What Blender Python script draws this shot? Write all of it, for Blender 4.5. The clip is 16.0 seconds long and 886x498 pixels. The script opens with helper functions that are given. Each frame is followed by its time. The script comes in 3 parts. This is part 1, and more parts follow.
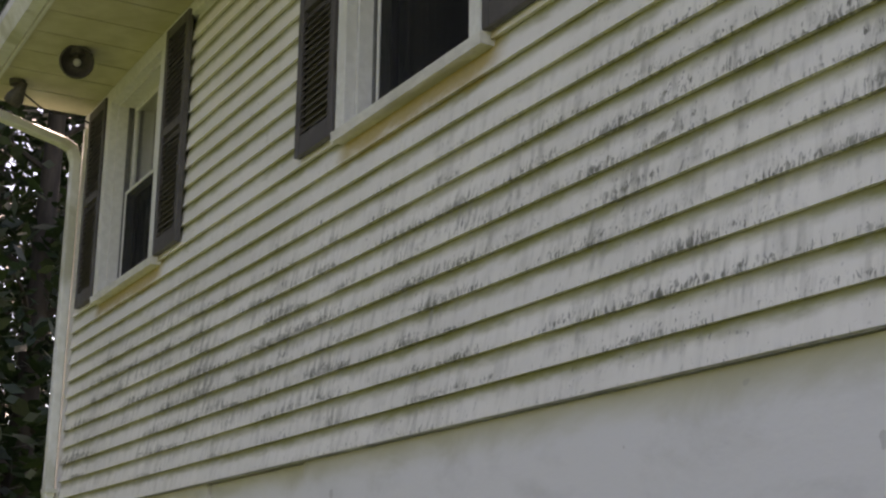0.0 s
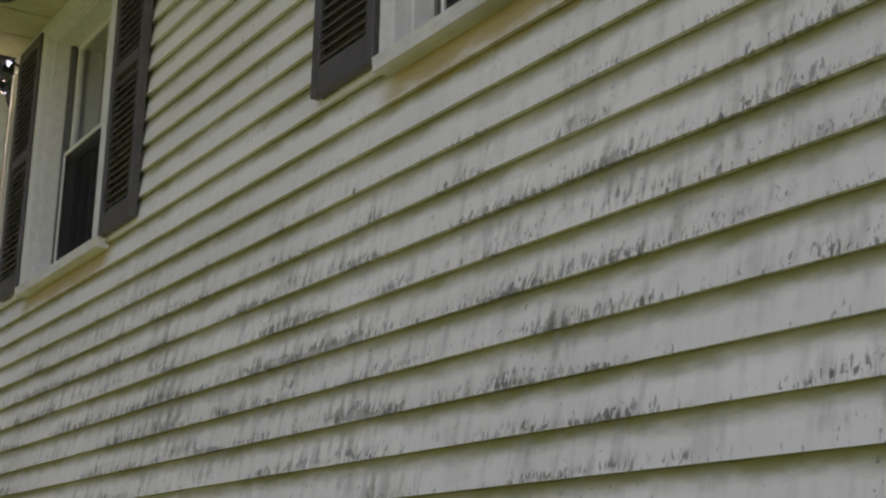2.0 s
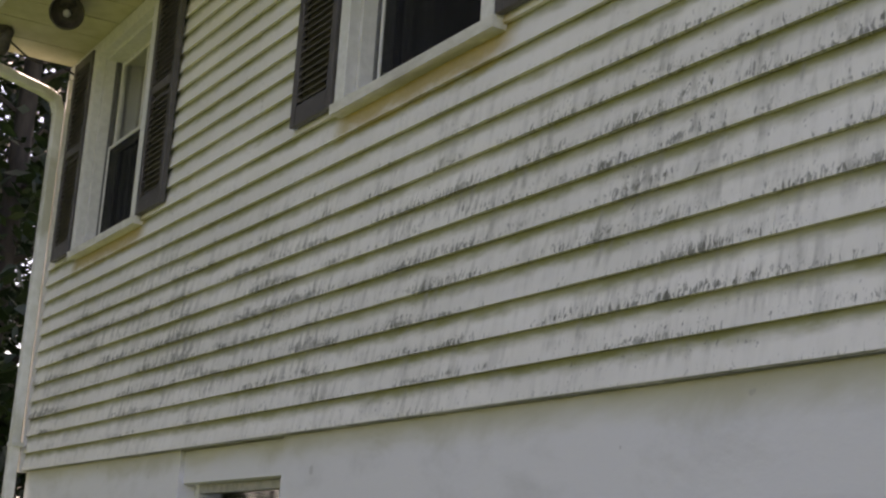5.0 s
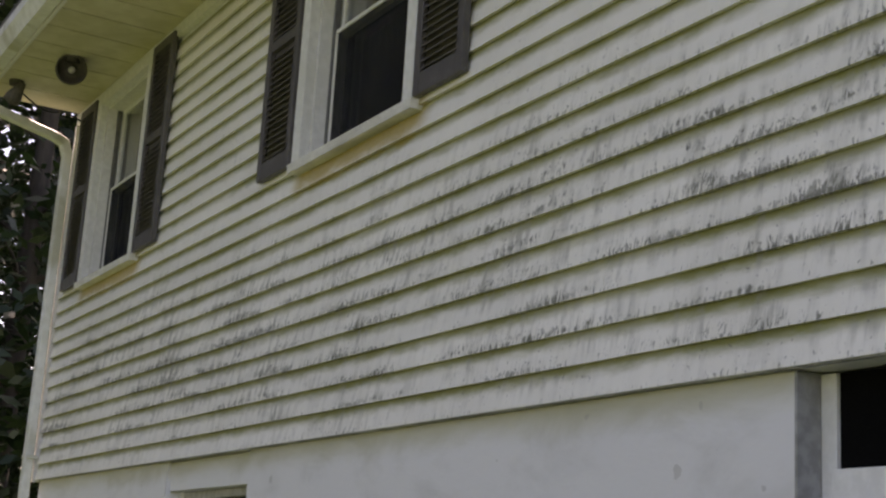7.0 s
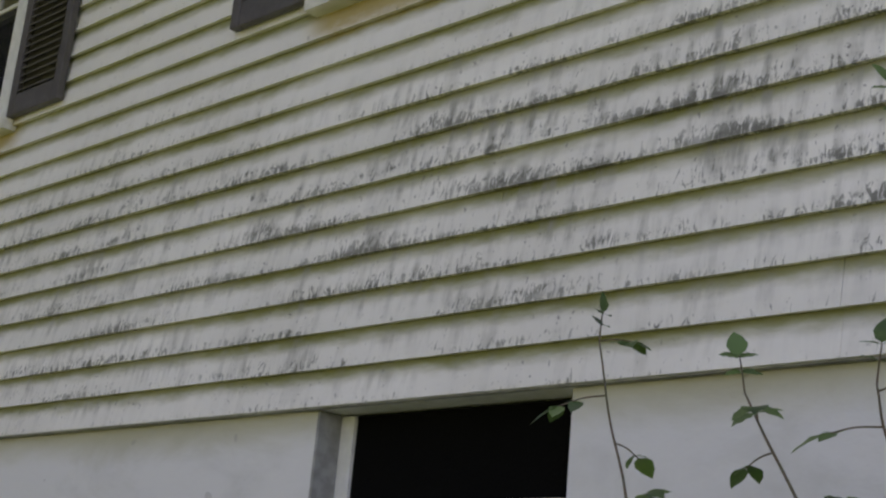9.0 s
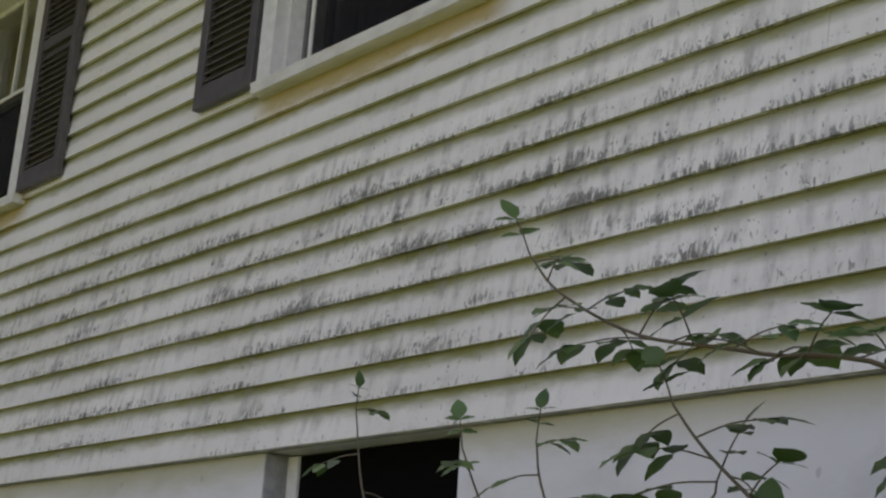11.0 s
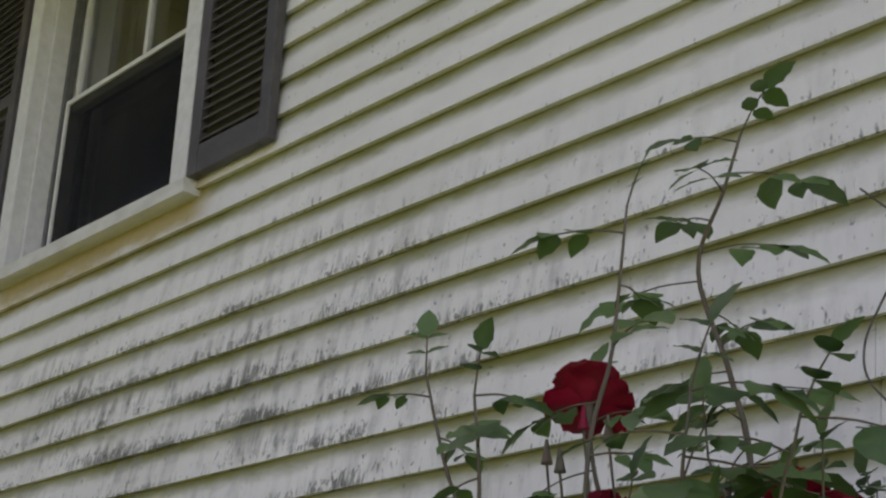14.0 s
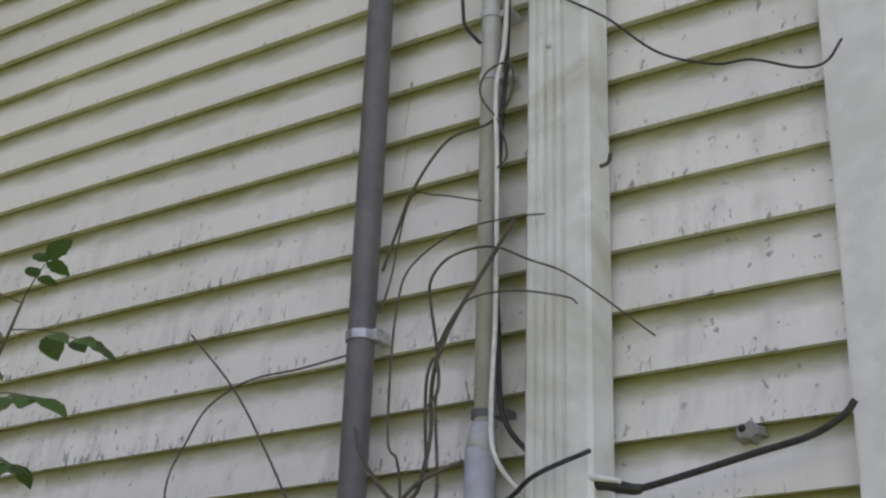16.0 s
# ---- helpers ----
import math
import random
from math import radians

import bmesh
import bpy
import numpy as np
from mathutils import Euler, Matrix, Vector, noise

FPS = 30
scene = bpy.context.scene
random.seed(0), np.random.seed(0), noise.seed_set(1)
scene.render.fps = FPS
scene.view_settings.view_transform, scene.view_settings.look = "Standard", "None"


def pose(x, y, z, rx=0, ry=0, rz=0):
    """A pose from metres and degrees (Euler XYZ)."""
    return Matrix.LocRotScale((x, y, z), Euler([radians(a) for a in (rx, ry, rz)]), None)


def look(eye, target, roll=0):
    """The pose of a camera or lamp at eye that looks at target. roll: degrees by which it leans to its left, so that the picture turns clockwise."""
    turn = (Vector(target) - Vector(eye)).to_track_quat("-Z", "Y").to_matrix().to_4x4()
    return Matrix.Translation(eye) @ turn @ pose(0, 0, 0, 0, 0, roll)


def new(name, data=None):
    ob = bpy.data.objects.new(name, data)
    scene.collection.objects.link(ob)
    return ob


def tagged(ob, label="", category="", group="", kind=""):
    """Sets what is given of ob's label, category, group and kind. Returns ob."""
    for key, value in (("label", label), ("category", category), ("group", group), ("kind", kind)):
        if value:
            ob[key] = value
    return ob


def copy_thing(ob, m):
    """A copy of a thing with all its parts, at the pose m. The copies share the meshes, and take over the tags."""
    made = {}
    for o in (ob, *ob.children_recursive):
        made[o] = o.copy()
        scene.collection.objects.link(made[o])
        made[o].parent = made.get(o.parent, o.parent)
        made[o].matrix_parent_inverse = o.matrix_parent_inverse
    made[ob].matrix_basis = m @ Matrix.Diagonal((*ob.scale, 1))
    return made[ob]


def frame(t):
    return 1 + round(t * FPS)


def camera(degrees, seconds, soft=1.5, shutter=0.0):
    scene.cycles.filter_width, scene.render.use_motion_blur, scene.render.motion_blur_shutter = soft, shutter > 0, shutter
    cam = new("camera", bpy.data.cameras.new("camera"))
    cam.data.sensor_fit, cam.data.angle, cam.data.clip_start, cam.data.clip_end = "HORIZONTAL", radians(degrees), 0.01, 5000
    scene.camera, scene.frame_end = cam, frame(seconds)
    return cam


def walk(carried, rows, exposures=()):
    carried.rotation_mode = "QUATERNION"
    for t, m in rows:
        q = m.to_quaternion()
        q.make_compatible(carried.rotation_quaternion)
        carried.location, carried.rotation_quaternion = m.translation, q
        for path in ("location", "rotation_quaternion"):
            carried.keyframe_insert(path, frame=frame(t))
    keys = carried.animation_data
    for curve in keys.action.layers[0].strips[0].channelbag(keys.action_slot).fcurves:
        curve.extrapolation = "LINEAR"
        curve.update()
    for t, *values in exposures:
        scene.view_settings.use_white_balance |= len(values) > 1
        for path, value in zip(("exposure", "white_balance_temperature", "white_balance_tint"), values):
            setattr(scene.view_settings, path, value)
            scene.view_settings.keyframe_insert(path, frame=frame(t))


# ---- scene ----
cam = camera(35, 16.0, soft=2.3)
PATH = [
    (0, (5.103, -2.186, 1.338), (3.418, -1.241, 1.857), 0.66),
    (0.5, (4.613, -2.018, 1.475), (2.931, -1.067, 1.990), 0.73),
    (1, (4.150, -1.880, 1.573), (2.485, -0.902, 2.091), 1.98),
    (1.5, (3.721, -1.779, 1.719), (2.064, -0.779, 2.223), 1.13),
    (2, (3.394, -1.674, 1.789), (1.746, -0.658, 2.292), 1.27),
    (2.5, (3.380, -1.782, 1.790), (1.697, -0.799, 2.238), 0.76),
    (3, (3.422, -1.725, 1.678), (1.730, -0.720, 2.032), 1.45),
    (3.5, (3.645, -1.736, 1.695), (1.956, -0.736, 2.077), 2.04),
    (4, (4.110, -1.903, 1.582), (2.439, -0.899, 2.027), 3.84),
    (6.5, (5.858, -2.475, 1.358), (4.193, -1.485, 1.855), 2.58),
    (7, (5.962, -2.394, 1.367), (4.274, -1.434, 1.845), 3.41),
    (7.5, (6.013, -2.243, 1.291), (4.317, -1.339, 1.843), 3.62),
    (8, (6.122, -2.265, 1.352), (4.465, -1.295, 1.914), 2.74),
    (8.5, (6.192, -2.322, 1.296), (4.658, -1.173, 1.869), 4.35),
    (9, (6.299, -2.393, 1.306), (4.944, -1.041, 1.883), 5.35),
    (11.5, (7.218, -2.398, 1.322), (5.752, -1.168, 1.905), 2.71),
    (12, (7.485, -2.507, 1.316), (5.997, -1.303, 1.896), 1.79),
    (12.5, (7.695, -2.423, 1.268), (6.186, -1.272, 1.898), 2.56),
    (13, (7.718, -2.303, 1.303), (6.272, -1.123, 2.021), 2.74),
    (13.5, (7.573, -2.187, 1.562), (6.163, -0.925, 2.209), 2.34),
    (14, (7.421, -1.912, 1.624), (6.066, -0.638, 2.361), 1.75),
    (14.5, (7.532, -1.800, 1.709), (6.213, -0.482, 2.431), 2.22),
    (15, (7.773, -1.756, 1.662), (6.575, -0.379, 2.480), 3.81),
    (15.5, (7.982, -1.792, 1.652), (6.910, -0.324, 2.487), 4.51),
    (16, (8.123, -1.810, 1.689), (7.101, -0.285, 2.483), 1.93),
]
walk(cam, [(t, look(e, g, r)) for t, e, g, r in PATH], [(0.0, 1.24, 7900, 35), (13.5, 1.24, 7900, 35), (15.0, 1.38, 7900, 35), (16.0, 1.40, 7900, 35)])

# ---- light: bright sky, the sun behind the house so that this wall lies in shade ----
SUN_EL, SUN_AZ = radians(56), radians(-55)   # azimuth from +y towards +x
world = bpy.data.worlds.new("sky")
scene.world = world
world.use_nodes = True
wn = world.node_tree
sky = wn.nodes.new("ShaderNodeTexSky")
sky.sky_type = 'NISHITA'
sky.sun_disc = False
sky.sun_elevation = SUN_EL
sky.sun_rotation = SUN_AZ
sky.air_density, sky.dust_density, sky.ozone_density = 1.0, 1.7, 1.0
wn.links.new(sky.outputs[0], wn.nodes["Background"].inputs[0])
wn.nodes["Background"].inputs[1].default_value = 0.15
sun = new("sun", bpy.data.lights.new("sun", 'SUN'))
sun.data.energy, sun.data.angle, sun.data.color = 3.2, radians(0.6), (1.0, 0.95, 0.86)
sun.matrix_world = look((0, 0, 0), (-math.sin(SUN_AZ) * math.cos(SUN_EL), -math.cos(SUN_AZ) * math.cos(SUN_EL), -math.sin(SUN_EL)))

Z0 = 1.95           # height of the siding's lower edge over the lawn
C = 0.1016          # exposure of one siding course
WIN = (-3.35, 0.0, 2.89)   # left shutter edges of the three windows
XL, XR = -3.52, 7.77  # ends of the wall
SOF = Z0 + 2.55     # soffit
DX = 0.17           # the service end of the wall: every pipe and cable is set out from here


# ---- material helpers ----
def mat(name, rough=0.6, metal=0.0, spec=0.5):
    m = bpy.data.materials.new(name)
    m.use_nodes = True
    b = m.node_tree.nodes["Principled BSDF"]
    b.inputs["Roughness"].default_value, b.inputs["Metallic"].default_value = rough, metal
    b.inputs["Specular IOR Level"].default_value = spec
    return m, m.node_tree, b


def feed(nt, socket, v):
    if hasattr(v, "links"):
        nt.links.new(v, socket)
    elif isinstance(v, (tuple, list)) and len(v) == 3 and socket.type == 'RGBA':
        socket.default_value = (*v, 1)
    else:
        socket.default_value = v


def calc(nt, op, a, b=0.0, clamp=False):
    n = nt.nodes.new("ShaderNodeMath")
    n.operation, n.use_clamp = op, clamp
    feed(nt, n.inputs[0], a), feed(nt, n.inputs[1], b)
    return n.outputs[0]


def span(nt, v, a, b, c=0.0, d=1.0):
    n = nt.nodes.new("ShaderNodeMapRange")
    n.interpolation_type = 'SMOOTHSTEP'
    for i, q in enumerate((v, a, b, c, d)):
        feed(nt, n.inputs[i], q)
    return n.outputs[0]


def where(nt, kind="world", scale=(1, 1, 1), turn=(0, 0, 0)):
    if kind == "world":
        src = nt.nodes.new("ShaderNodeNewGeometry").outputs["Position"]
    else:
        src = nt.nodes.new("ShaderNodeTexCoord").outputs["Object"]
    n = nt.nodes.new("ShaderNodeMapping")
    nt.links.new(src, n.inputs[0])
    n.inputs["Scale"].default_value, n.inputs["Rotation"].default_value = scale, turn
    return n.outputs[0]


def grain(nt, vec, scale, detail=4.0, rough=0.55, warp=0.0):
    n = nt.nodes.new("ShaderNodeTexNoise")
    nt.links.new(vec, n.inputs["Vector"])
    n.inputs["Scale"].default_value, n.inputs["Detail"].default_value = scale, detail
    n.inputs["Roughness"].default_value, n.inputs["Distortion"].default_value = rough, warp
    return n.outputs[0]


def blend(nt, f, a, b):
    n = nt.nodes.new("ShaderNodeMix")
    n.data_type = 'RGBA'
    feed(nt, n.inputs[0], f), feed(nt, n.inputs[6], a), feed(nt, n.inputs[7], b)
    return n.outputs[2]


def relief(nt, b, h, strength=0.3, dist=0.004):
    n = nt.nodes.new("ShaderNodeBump")
    n.inputs["Strength"].default_value, n.inputs["Distance"].default_value = strength, dist
    nt.links.new(h, n.inputs["Height"])
    nt.links.new(n.outputs[0], b.inputs["Normal"])


def speckled(name, c1, c2, scale, rough, bump=0.2, metal=0.0, streak=(1, 1, 1), c3=None):
    """A surface of two mixed colours with fine grain and, with c3, larger stains."""
    m, nt, b = mat(name, rough, metal)
    v = where(nt, "world", streak)
    f = grain(nt, v, scale, 6)
    col = blend(nt, span(nt, f, 0.35, 0.65), c1, c2)
    if c3:
        g = grain(nt, v, scale * 0.17, 5, 0.6, 0.4)
        col = blend(nt, span(nt, g, 0.5, 0.68), col, c3)
    feed(nt, b.inputs["Base Color"], col)
    relief(nt, b, f, bump, 0.003)
    feed(nt, b.inputs["Roughness"], span(nt, f, 0.3, 0.7, rough - 0.08, rough + 0.1))
    return m


def siding_material():
    m, nt, b = mat("aged_siding", 0.55)
    geo = nt.nodes.new("ShaderNodeNewGeometry")
    sep = nt.nodes.new("ShaderNodeSeparateXYZ")
    nt.links.new(geo.outputs["Position"], sep.inputs[0])
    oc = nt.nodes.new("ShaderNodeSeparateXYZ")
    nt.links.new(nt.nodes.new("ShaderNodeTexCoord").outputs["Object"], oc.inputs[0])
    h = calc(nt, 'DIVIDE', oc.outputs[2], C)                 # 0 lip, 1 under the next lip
    rel = calc(nt, 'SUBTRACT', sep.outputs[2], Z0)
    rnd = nt.nodes.new("ShaderNodeObjectInfo").outputs["Random"]
    fine = grain(nt, where(nt), 55, 5)
    broad = grain(nt, where(nt, scale=(1, 1, 2)), 1.3, 4)
    col = blend(nt, span(nt, broad, 0.35, 0.7), (0.86, 0.84, 0.78), (0.76, 0.74, 0.68))
    col = blend(nt, calc(nt, 'MULTIPLY', rnd, 0.25), col, (0.62, 0.61, 0.56))
    # green-yellow algae that clings under each lip, thicker here and there, plus painted shade
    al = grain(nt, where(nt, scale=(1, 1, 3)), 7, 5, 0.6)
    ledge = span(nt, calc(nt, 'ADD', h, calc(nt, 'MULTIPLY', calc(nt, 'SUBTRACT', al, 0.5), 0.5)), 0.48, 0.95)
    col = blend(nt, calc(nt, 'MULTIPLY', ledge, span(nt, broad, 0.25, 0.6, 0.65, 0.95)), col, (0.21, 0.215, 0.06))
    # ochre run-off below the window sills
    near = 0.0
    for w in WIN:
        near = calc(nt, 'ADD', near, span(nt, calc(nt, 'ABSOLUTE', calc(nt, 'SUBTRACT', sep.outputs[0], w + 0.96)), 0.50, 0.66, 1.0, 0.0))
    sill = calc(nt, 'ADD', rel, calc(nt, 'MULTIPLY', calc(nt, 'SUBTRACT', al, 0.5), 0.12))
    run_off = calc(nt, 'MULTIPLY', near, calc(nt, 'MULTIPLY', span(nt, sill, 1.08, 1.16), span(nt, rel, 1.24, 1.30, 1.0, 0.0)))
    col = blend(nt, calc(nt, 'MULTIPLY', run_off, 0.85), col, (0.40, 0.29, 0.07))
    # grey rain streaks, vertical
    rain = grain(nt, where(nt, scale=(1, 1, 0.12)), 22, 4, 0.6)
    zone_h = calc(nt, 'MULTIPLY', span(nt, rel, -0.10, 0.30, 0.25, 1.0), span(nt, rel, 0.62, 1.25, 1, 0.06))
    zone_h = calc(nt, 'MULTIPLY', zone_h, span(nt, sep.outputs[0], 4.6, 6.2, 1.0, 0.38))
    patch = grain(nt, where(nt, scale=(1, 1, 1.3)), 1.1, 3, 0.5)
    zone = calc(nt, 'MULTIPLY', zone_h, span(nt, patch, 0.34, 0.58, 0.32, 1.05))
    uneven = grain(nt, where(nt, scale=(1, 1, 4.5)), 2.4, 3, 0.55)
    zone = calc(nt, 'MULTIPLY', zone, span(nt, uneven, 0.36, 0.62, 0.25, 1.12))
    grey = calc(nt, 'MULTIPLY', span(nt, rain, 0.43, 0.70), zone)
    col = blend(nt, calc(nt, 'MULTIPLY', grey, 0.85), col, (0.31, 0.305, 0.26))
    # dark mildew tongues that climb from the lip
    tongue = grain(nt, where(nt, scale=(1, 1, 0.30), turn=(0, radians(19), 0)), 70, 5, 0.66, 1.1)
    climb = span(nt, h, 0.0, 0.80, 0.095, -0.15)
    reach = calc(nt, 'ADD', tongue, calc(nt, 'ADD', climb, calc(nt, 'MULTIPLY', calc(nt, 'SUBTRACT', zone, 0.74), 0.20)))
    col = blend(nt, calc(nt, 'MULTIPLY', span(nt, reach, 0.55, 0.66), span(nt, al, 0.35, 0.62, 0.45, 0.88)), col, (0.10, 0.10, 0.075))
    # flecks scattered over the face
    fleck = grain(nt, where(nt, scale=(1, 1, 0.7)), 75, 2, 0.5)
    few = calc(nt, 'MULTIPLY', span(nt, fleck, 0.67, 0.73), span(nt, patch, 0.36, 0.60))
    col = blend(nt, calc(nt, 'MULTIPLY', few, 0.7), col, (0.16, 0.15, 0.14))
    feed(nt, b.inputs["Base Color"], col)
    feed(nt, b.inputs["Roughness"], span(nt, fine, 0.3, 0.7, 0.45, 0.65))
    relief(nt, b, calc(nt, 'ADD', fine, calc(nt, 'MULTIPLY', grain(nt, where(nt, scale=(0.4, 1, 1)), 5, 2), 2.0)), 0.12, 0.004)
    return m


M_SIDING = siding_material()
M_WHITE = speckled("white_trim_paint", (0.76, 0.76, 0.73), (0.68, 0.68, 0.65), 30, 0.45, 0.1, c3=(0.67, 0.67, 0.63))
M_SILL = speckled("weathered_sill_paint", (0.72, 0.71, 0.66), (0.60, 0.59, 0.54), 24, 0.55, 0.3, streak=(0.35, 1, 1), c3=(0.44, 0.43, 0.37))
M_SOFFIT = speckled("soffit_panel", (0.58, 0.55, 0.37), (0.50, 0.47, 0.29), 6, 0.5, 0.05, c3=(0.42, 0.39, 0.20))
M_GUTTER = speckled("gutter_enamel", (0.78, 0.79, 0.76), (0.68, 0.69, 0.64), 14, 0.35, 0.05, c3=(0.50, 0.50, 0.40))
def foundation_material():
    m, nt, b = mat("painted_concrete", 0.8)
    f, g = grain(nt, where(nt), 18, 6), grain(nt, where(nt, scale=(1, 1, 2)), 2.2, 5, 0.6, 0.4)
    col = blend(nt, span(nt, g, 0.45, 0.7), (0.70, 0.70, 0.70), (0.60, 0.60, 0.59))
    sep = nt.nodes.new("ShaderNodeSeparateXYZ")
    nt.links.new(nt.nodes.new("ShaderNodeNewGeometry").outputs["Position"], sep.inputs[0])
    rise = calc(nt, 'ADD', sep.outputs[2], calc(nt, 'MULTIPLY', calc(nt, 'SUBTRACT', g, 0.5), 0.14))
    col = blend(nt, span(nt, rise, Z0 - 0.13, Z0 - 0.01, 0, 0.55), col, (0.42, 0.40, 0.22))
    chip = grain(nt, where(nt), 14, 2, 0.4)
    col = blend(nt, span(nt, chip, 0.755, 0.77, 0, 0.4), col, (0.33, 0.32, 0.30))
    feed(nt, b.inputs["Base Color"], col)
    relief(nt, b, calc(nt, 'ADD', f, calc(nt, 'MULTIPLY', g, 2)), 0.35, 0.005)
    return m


M_FOUND = foundation_material()
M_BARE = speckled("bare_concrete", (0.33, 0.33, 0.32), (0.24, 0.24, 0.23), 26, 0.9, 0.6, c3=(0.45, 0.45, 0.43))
M_SHUT = speckled("charcoal_shutter", (0.072, 0.066, 0.066), (0.098, 0.091, 0.090), 40, 0.5, 0.1, c3=(0.11, 0.10, 0.10))
M_SASH = speckled("grey_sash", (0.42, 0.42, 0.40), (0.33, 0.33, 0.32), 30, 0.45, 0.1)
M_DARKSASH = speckled("dark_screen_bar", (0.10, 0.10, 0.10), (0.14, 0.14, 0.14), 40, 0.5, 0.1)
M_PIPE = speckled("grey_pipe_plastic", (0.125, 0.122, 0.125), (0.165, 0.16, 0.16), 22, 0.5, 0.1)
M_CONDUIT = speckled("pale_conduit_plastic", (0.58, 0.59, 0.60), (0.49, 0.50, 0.51), 22, 0.45, 0.1, c3=(0.47, 0.47, 0.46))
M_METAL = speckled("galvanised_strap", (0.60, 0.60, 0.60), (0.42, 0.42, 0.42), 60, 0.4, 0.1, metal=0.8)
M_BLACK = speckled("black_cable_jacket", (0.02, 0.02, 0.02), (0.04, 0.04, 0.04), 60, 0.5, 0.1)
M_WCABLE = speckled("white_cable_jacket", (0.78, 0.78, 0.76), (0.66, 0.66, 0.62), 60, 0.5, 0.1)
M_VINE = speckled("dead_vine", (0.085, 0.075, 0.06), (0.14, 0.12, 0.10), 120, 0.9, 0.4)
M_ROOM = speckled("room_wall", (0.34, 0.32, 0.29), (0.28, 0.26, 0.24), 3, 0.9, 0.05)
M_CURTAIN = speckled("curtain_cloth", (0.42, 0.39, 0.36), (0.32, 0.30, 0.27), 60, 0.9, 0.2, streak=(1, 1, 0.1))
M_ROOF = speckled("roof_shingle", (0.07, 0.065, 0.06), (0.12, 0.11, 0.10), 30, 0.9, 0.5)
M_LAMP = speckled("aged_lamp_housing", (0.05, 0.045, 0.04), (0.09, 0.08, 0.07), 60, 0.6, 0.3)
M_BULB, _nt, _b = mat("lamp_glass", 0.15)
_b.inputs["Base Color"].default_value = (0.55, 0.55, 0.56, 1)
M_BARK = speckled("tree_bark", (0.035, 0.028, 0.02), (0.07, 0.058, 0.045), 9, 0.95, 0.8, streak=(1, 1, 0.25))
# screen black, reused as painted dark for the unlit cellar
M_SCREEN_SHADE = speckled("black_screen_and_cellar_shade", (0.003, 0.003, 0.003), (0.006, 0.006, 0.006), 200, 0.95, 0.1)
M_SCREEN_SHADE.node_tree.nodes["Principled BSDF"].inputs["Specular IOR Level"].default_value = 0.05


M_MESH, _nt, _b = mat("insect_mesh", 0.8, spec=0.1)
_b.inputs["Base Color"].default_value = (0.02, 0.02, 0.022, 1)
feed(_nt, _b.inputs["Alpha"], span(_nt, grain(_nt, where(_nt), 300, 2), 0.3, 0.7, 0.42, 0.58))


def glass_material():
    m, nt, b = mat("window_glass", 0.03)
    g = grain(nt, where(nt), 2.0, 2)
    b.inputs["Transmission Weight"].default_value = 1.0
    b.inputs["IOR"].default_value = 1.5
    b.inputs["Base Color"].default_value = (0.86, 0.90, 0.88, 1)
    relief(nt, b, g, 0.05, 0.01)
    return m


M_GLASS = glass_material()


def leaf_material(name, c1, c2, c3, rough=0.45):
    m, nt, b = mat(name, rough)
    isl = nt.nodes.new("ShaderNodeNewGeometry").outputs["Random Per Island"]
    n = grain(nt, where(nt), 30, 3)
    col = blend(nt, isl, c1, c2)
    col = blend(nt, span(nt, n, 0.5, 0.75, 0, 0.6), col, c3)
    feed(nt, b.inputs["Base Color"], col)
    b.inputs["Subsurface Weight"].default_value = 0.0
    b.inputs["Transmission Weight"].default_value = 0.0
    tr = nt.nodes.new("ShaderNodeBsdfTranslucent")
    feed(nt, tr.inputs[0], col)
    mx = nt.nodes.new("ShaderNodeMixShader")
    mx.inputs[0].default_value = 0.3
    nt.links.new(b.outputs[0], mx.inputs[1]), nt.links.new(tr.outputs[0], mx.inputs[2])
    nt.links.new(mx.outputs[0], nt.nodes["Material Output"].inputs[0])
    return m


M_TREELEAF = leaf_material("tree_leaf", (0.012, 0.026, 0.008), (0.026, 0.05, 0.014), (0.045, 0.075, 0.02))
M_ROSELEAF = leaf_material("rose_leaf", (0.035, 0.085, 0.024), (0.10, 0.19, 0.05), (0.13, 0.22, 0.06))
M_PETAL = leaf_material("crimson_petal", (0.24, 0.005, 0.02), (0.44, 0.010, 0.045), (0.14, 0.002, 0.01), 0.55)
M_CANE = speckled("rose_cane", (0.09, 0.085, 0.045), (0.13, 0.09, 0.06), 60, 0.6, 0.3)
M_GRASS = speckled("lawn_grass", (0.075, 0.12, 0.03), (0.12, 0.16, 0.05), 9, 0.9, 0.9, c3=(0.16, 0.17, 0.07))


# ---- mesh helpers ----
def done(name, bm, material, smooth=False):
    me = bpy.data.meshes.new(name)
    bm.normal_update()
    bm.to_mesh(me)
    bm.free()
    me.materials.append(material)
    if smooth:
        for p in me.polygons:
            p.use_smooth = len(p.vertices) < 5
    return me


def part(name, bm, material, parent=None, label="", smooth=False):
    ob = new(name, done(name, bm, material, smooth))
    if parent is not None:
        ob.parent = parent
    return tagged(ob, label)


def base(name, at=(0, 0, 0)):
    ob = new(name)
    ob.empty_display_size = 0.1
    ob.location = at
    return ob


def box(bm, x0, x1, y0, y1, z0, z1, bev=0.0):
    vs = [bm.verts.new((x, y, z)) for z in (z0, z1) for y in (y0, y1) for x in (x0, x1)]
    fs = [bm.faces.new([vs[i] for i in q]) for q in ((0, 2, 3, 1), (4, 5, 7, 6), (0, 1, 5, 4), (2, 6, 7, 3), (0, 4, 6, 2), (1, 3, 7, 5))]
    if bev:
        es = list({e for f in fs for e in f.edges})
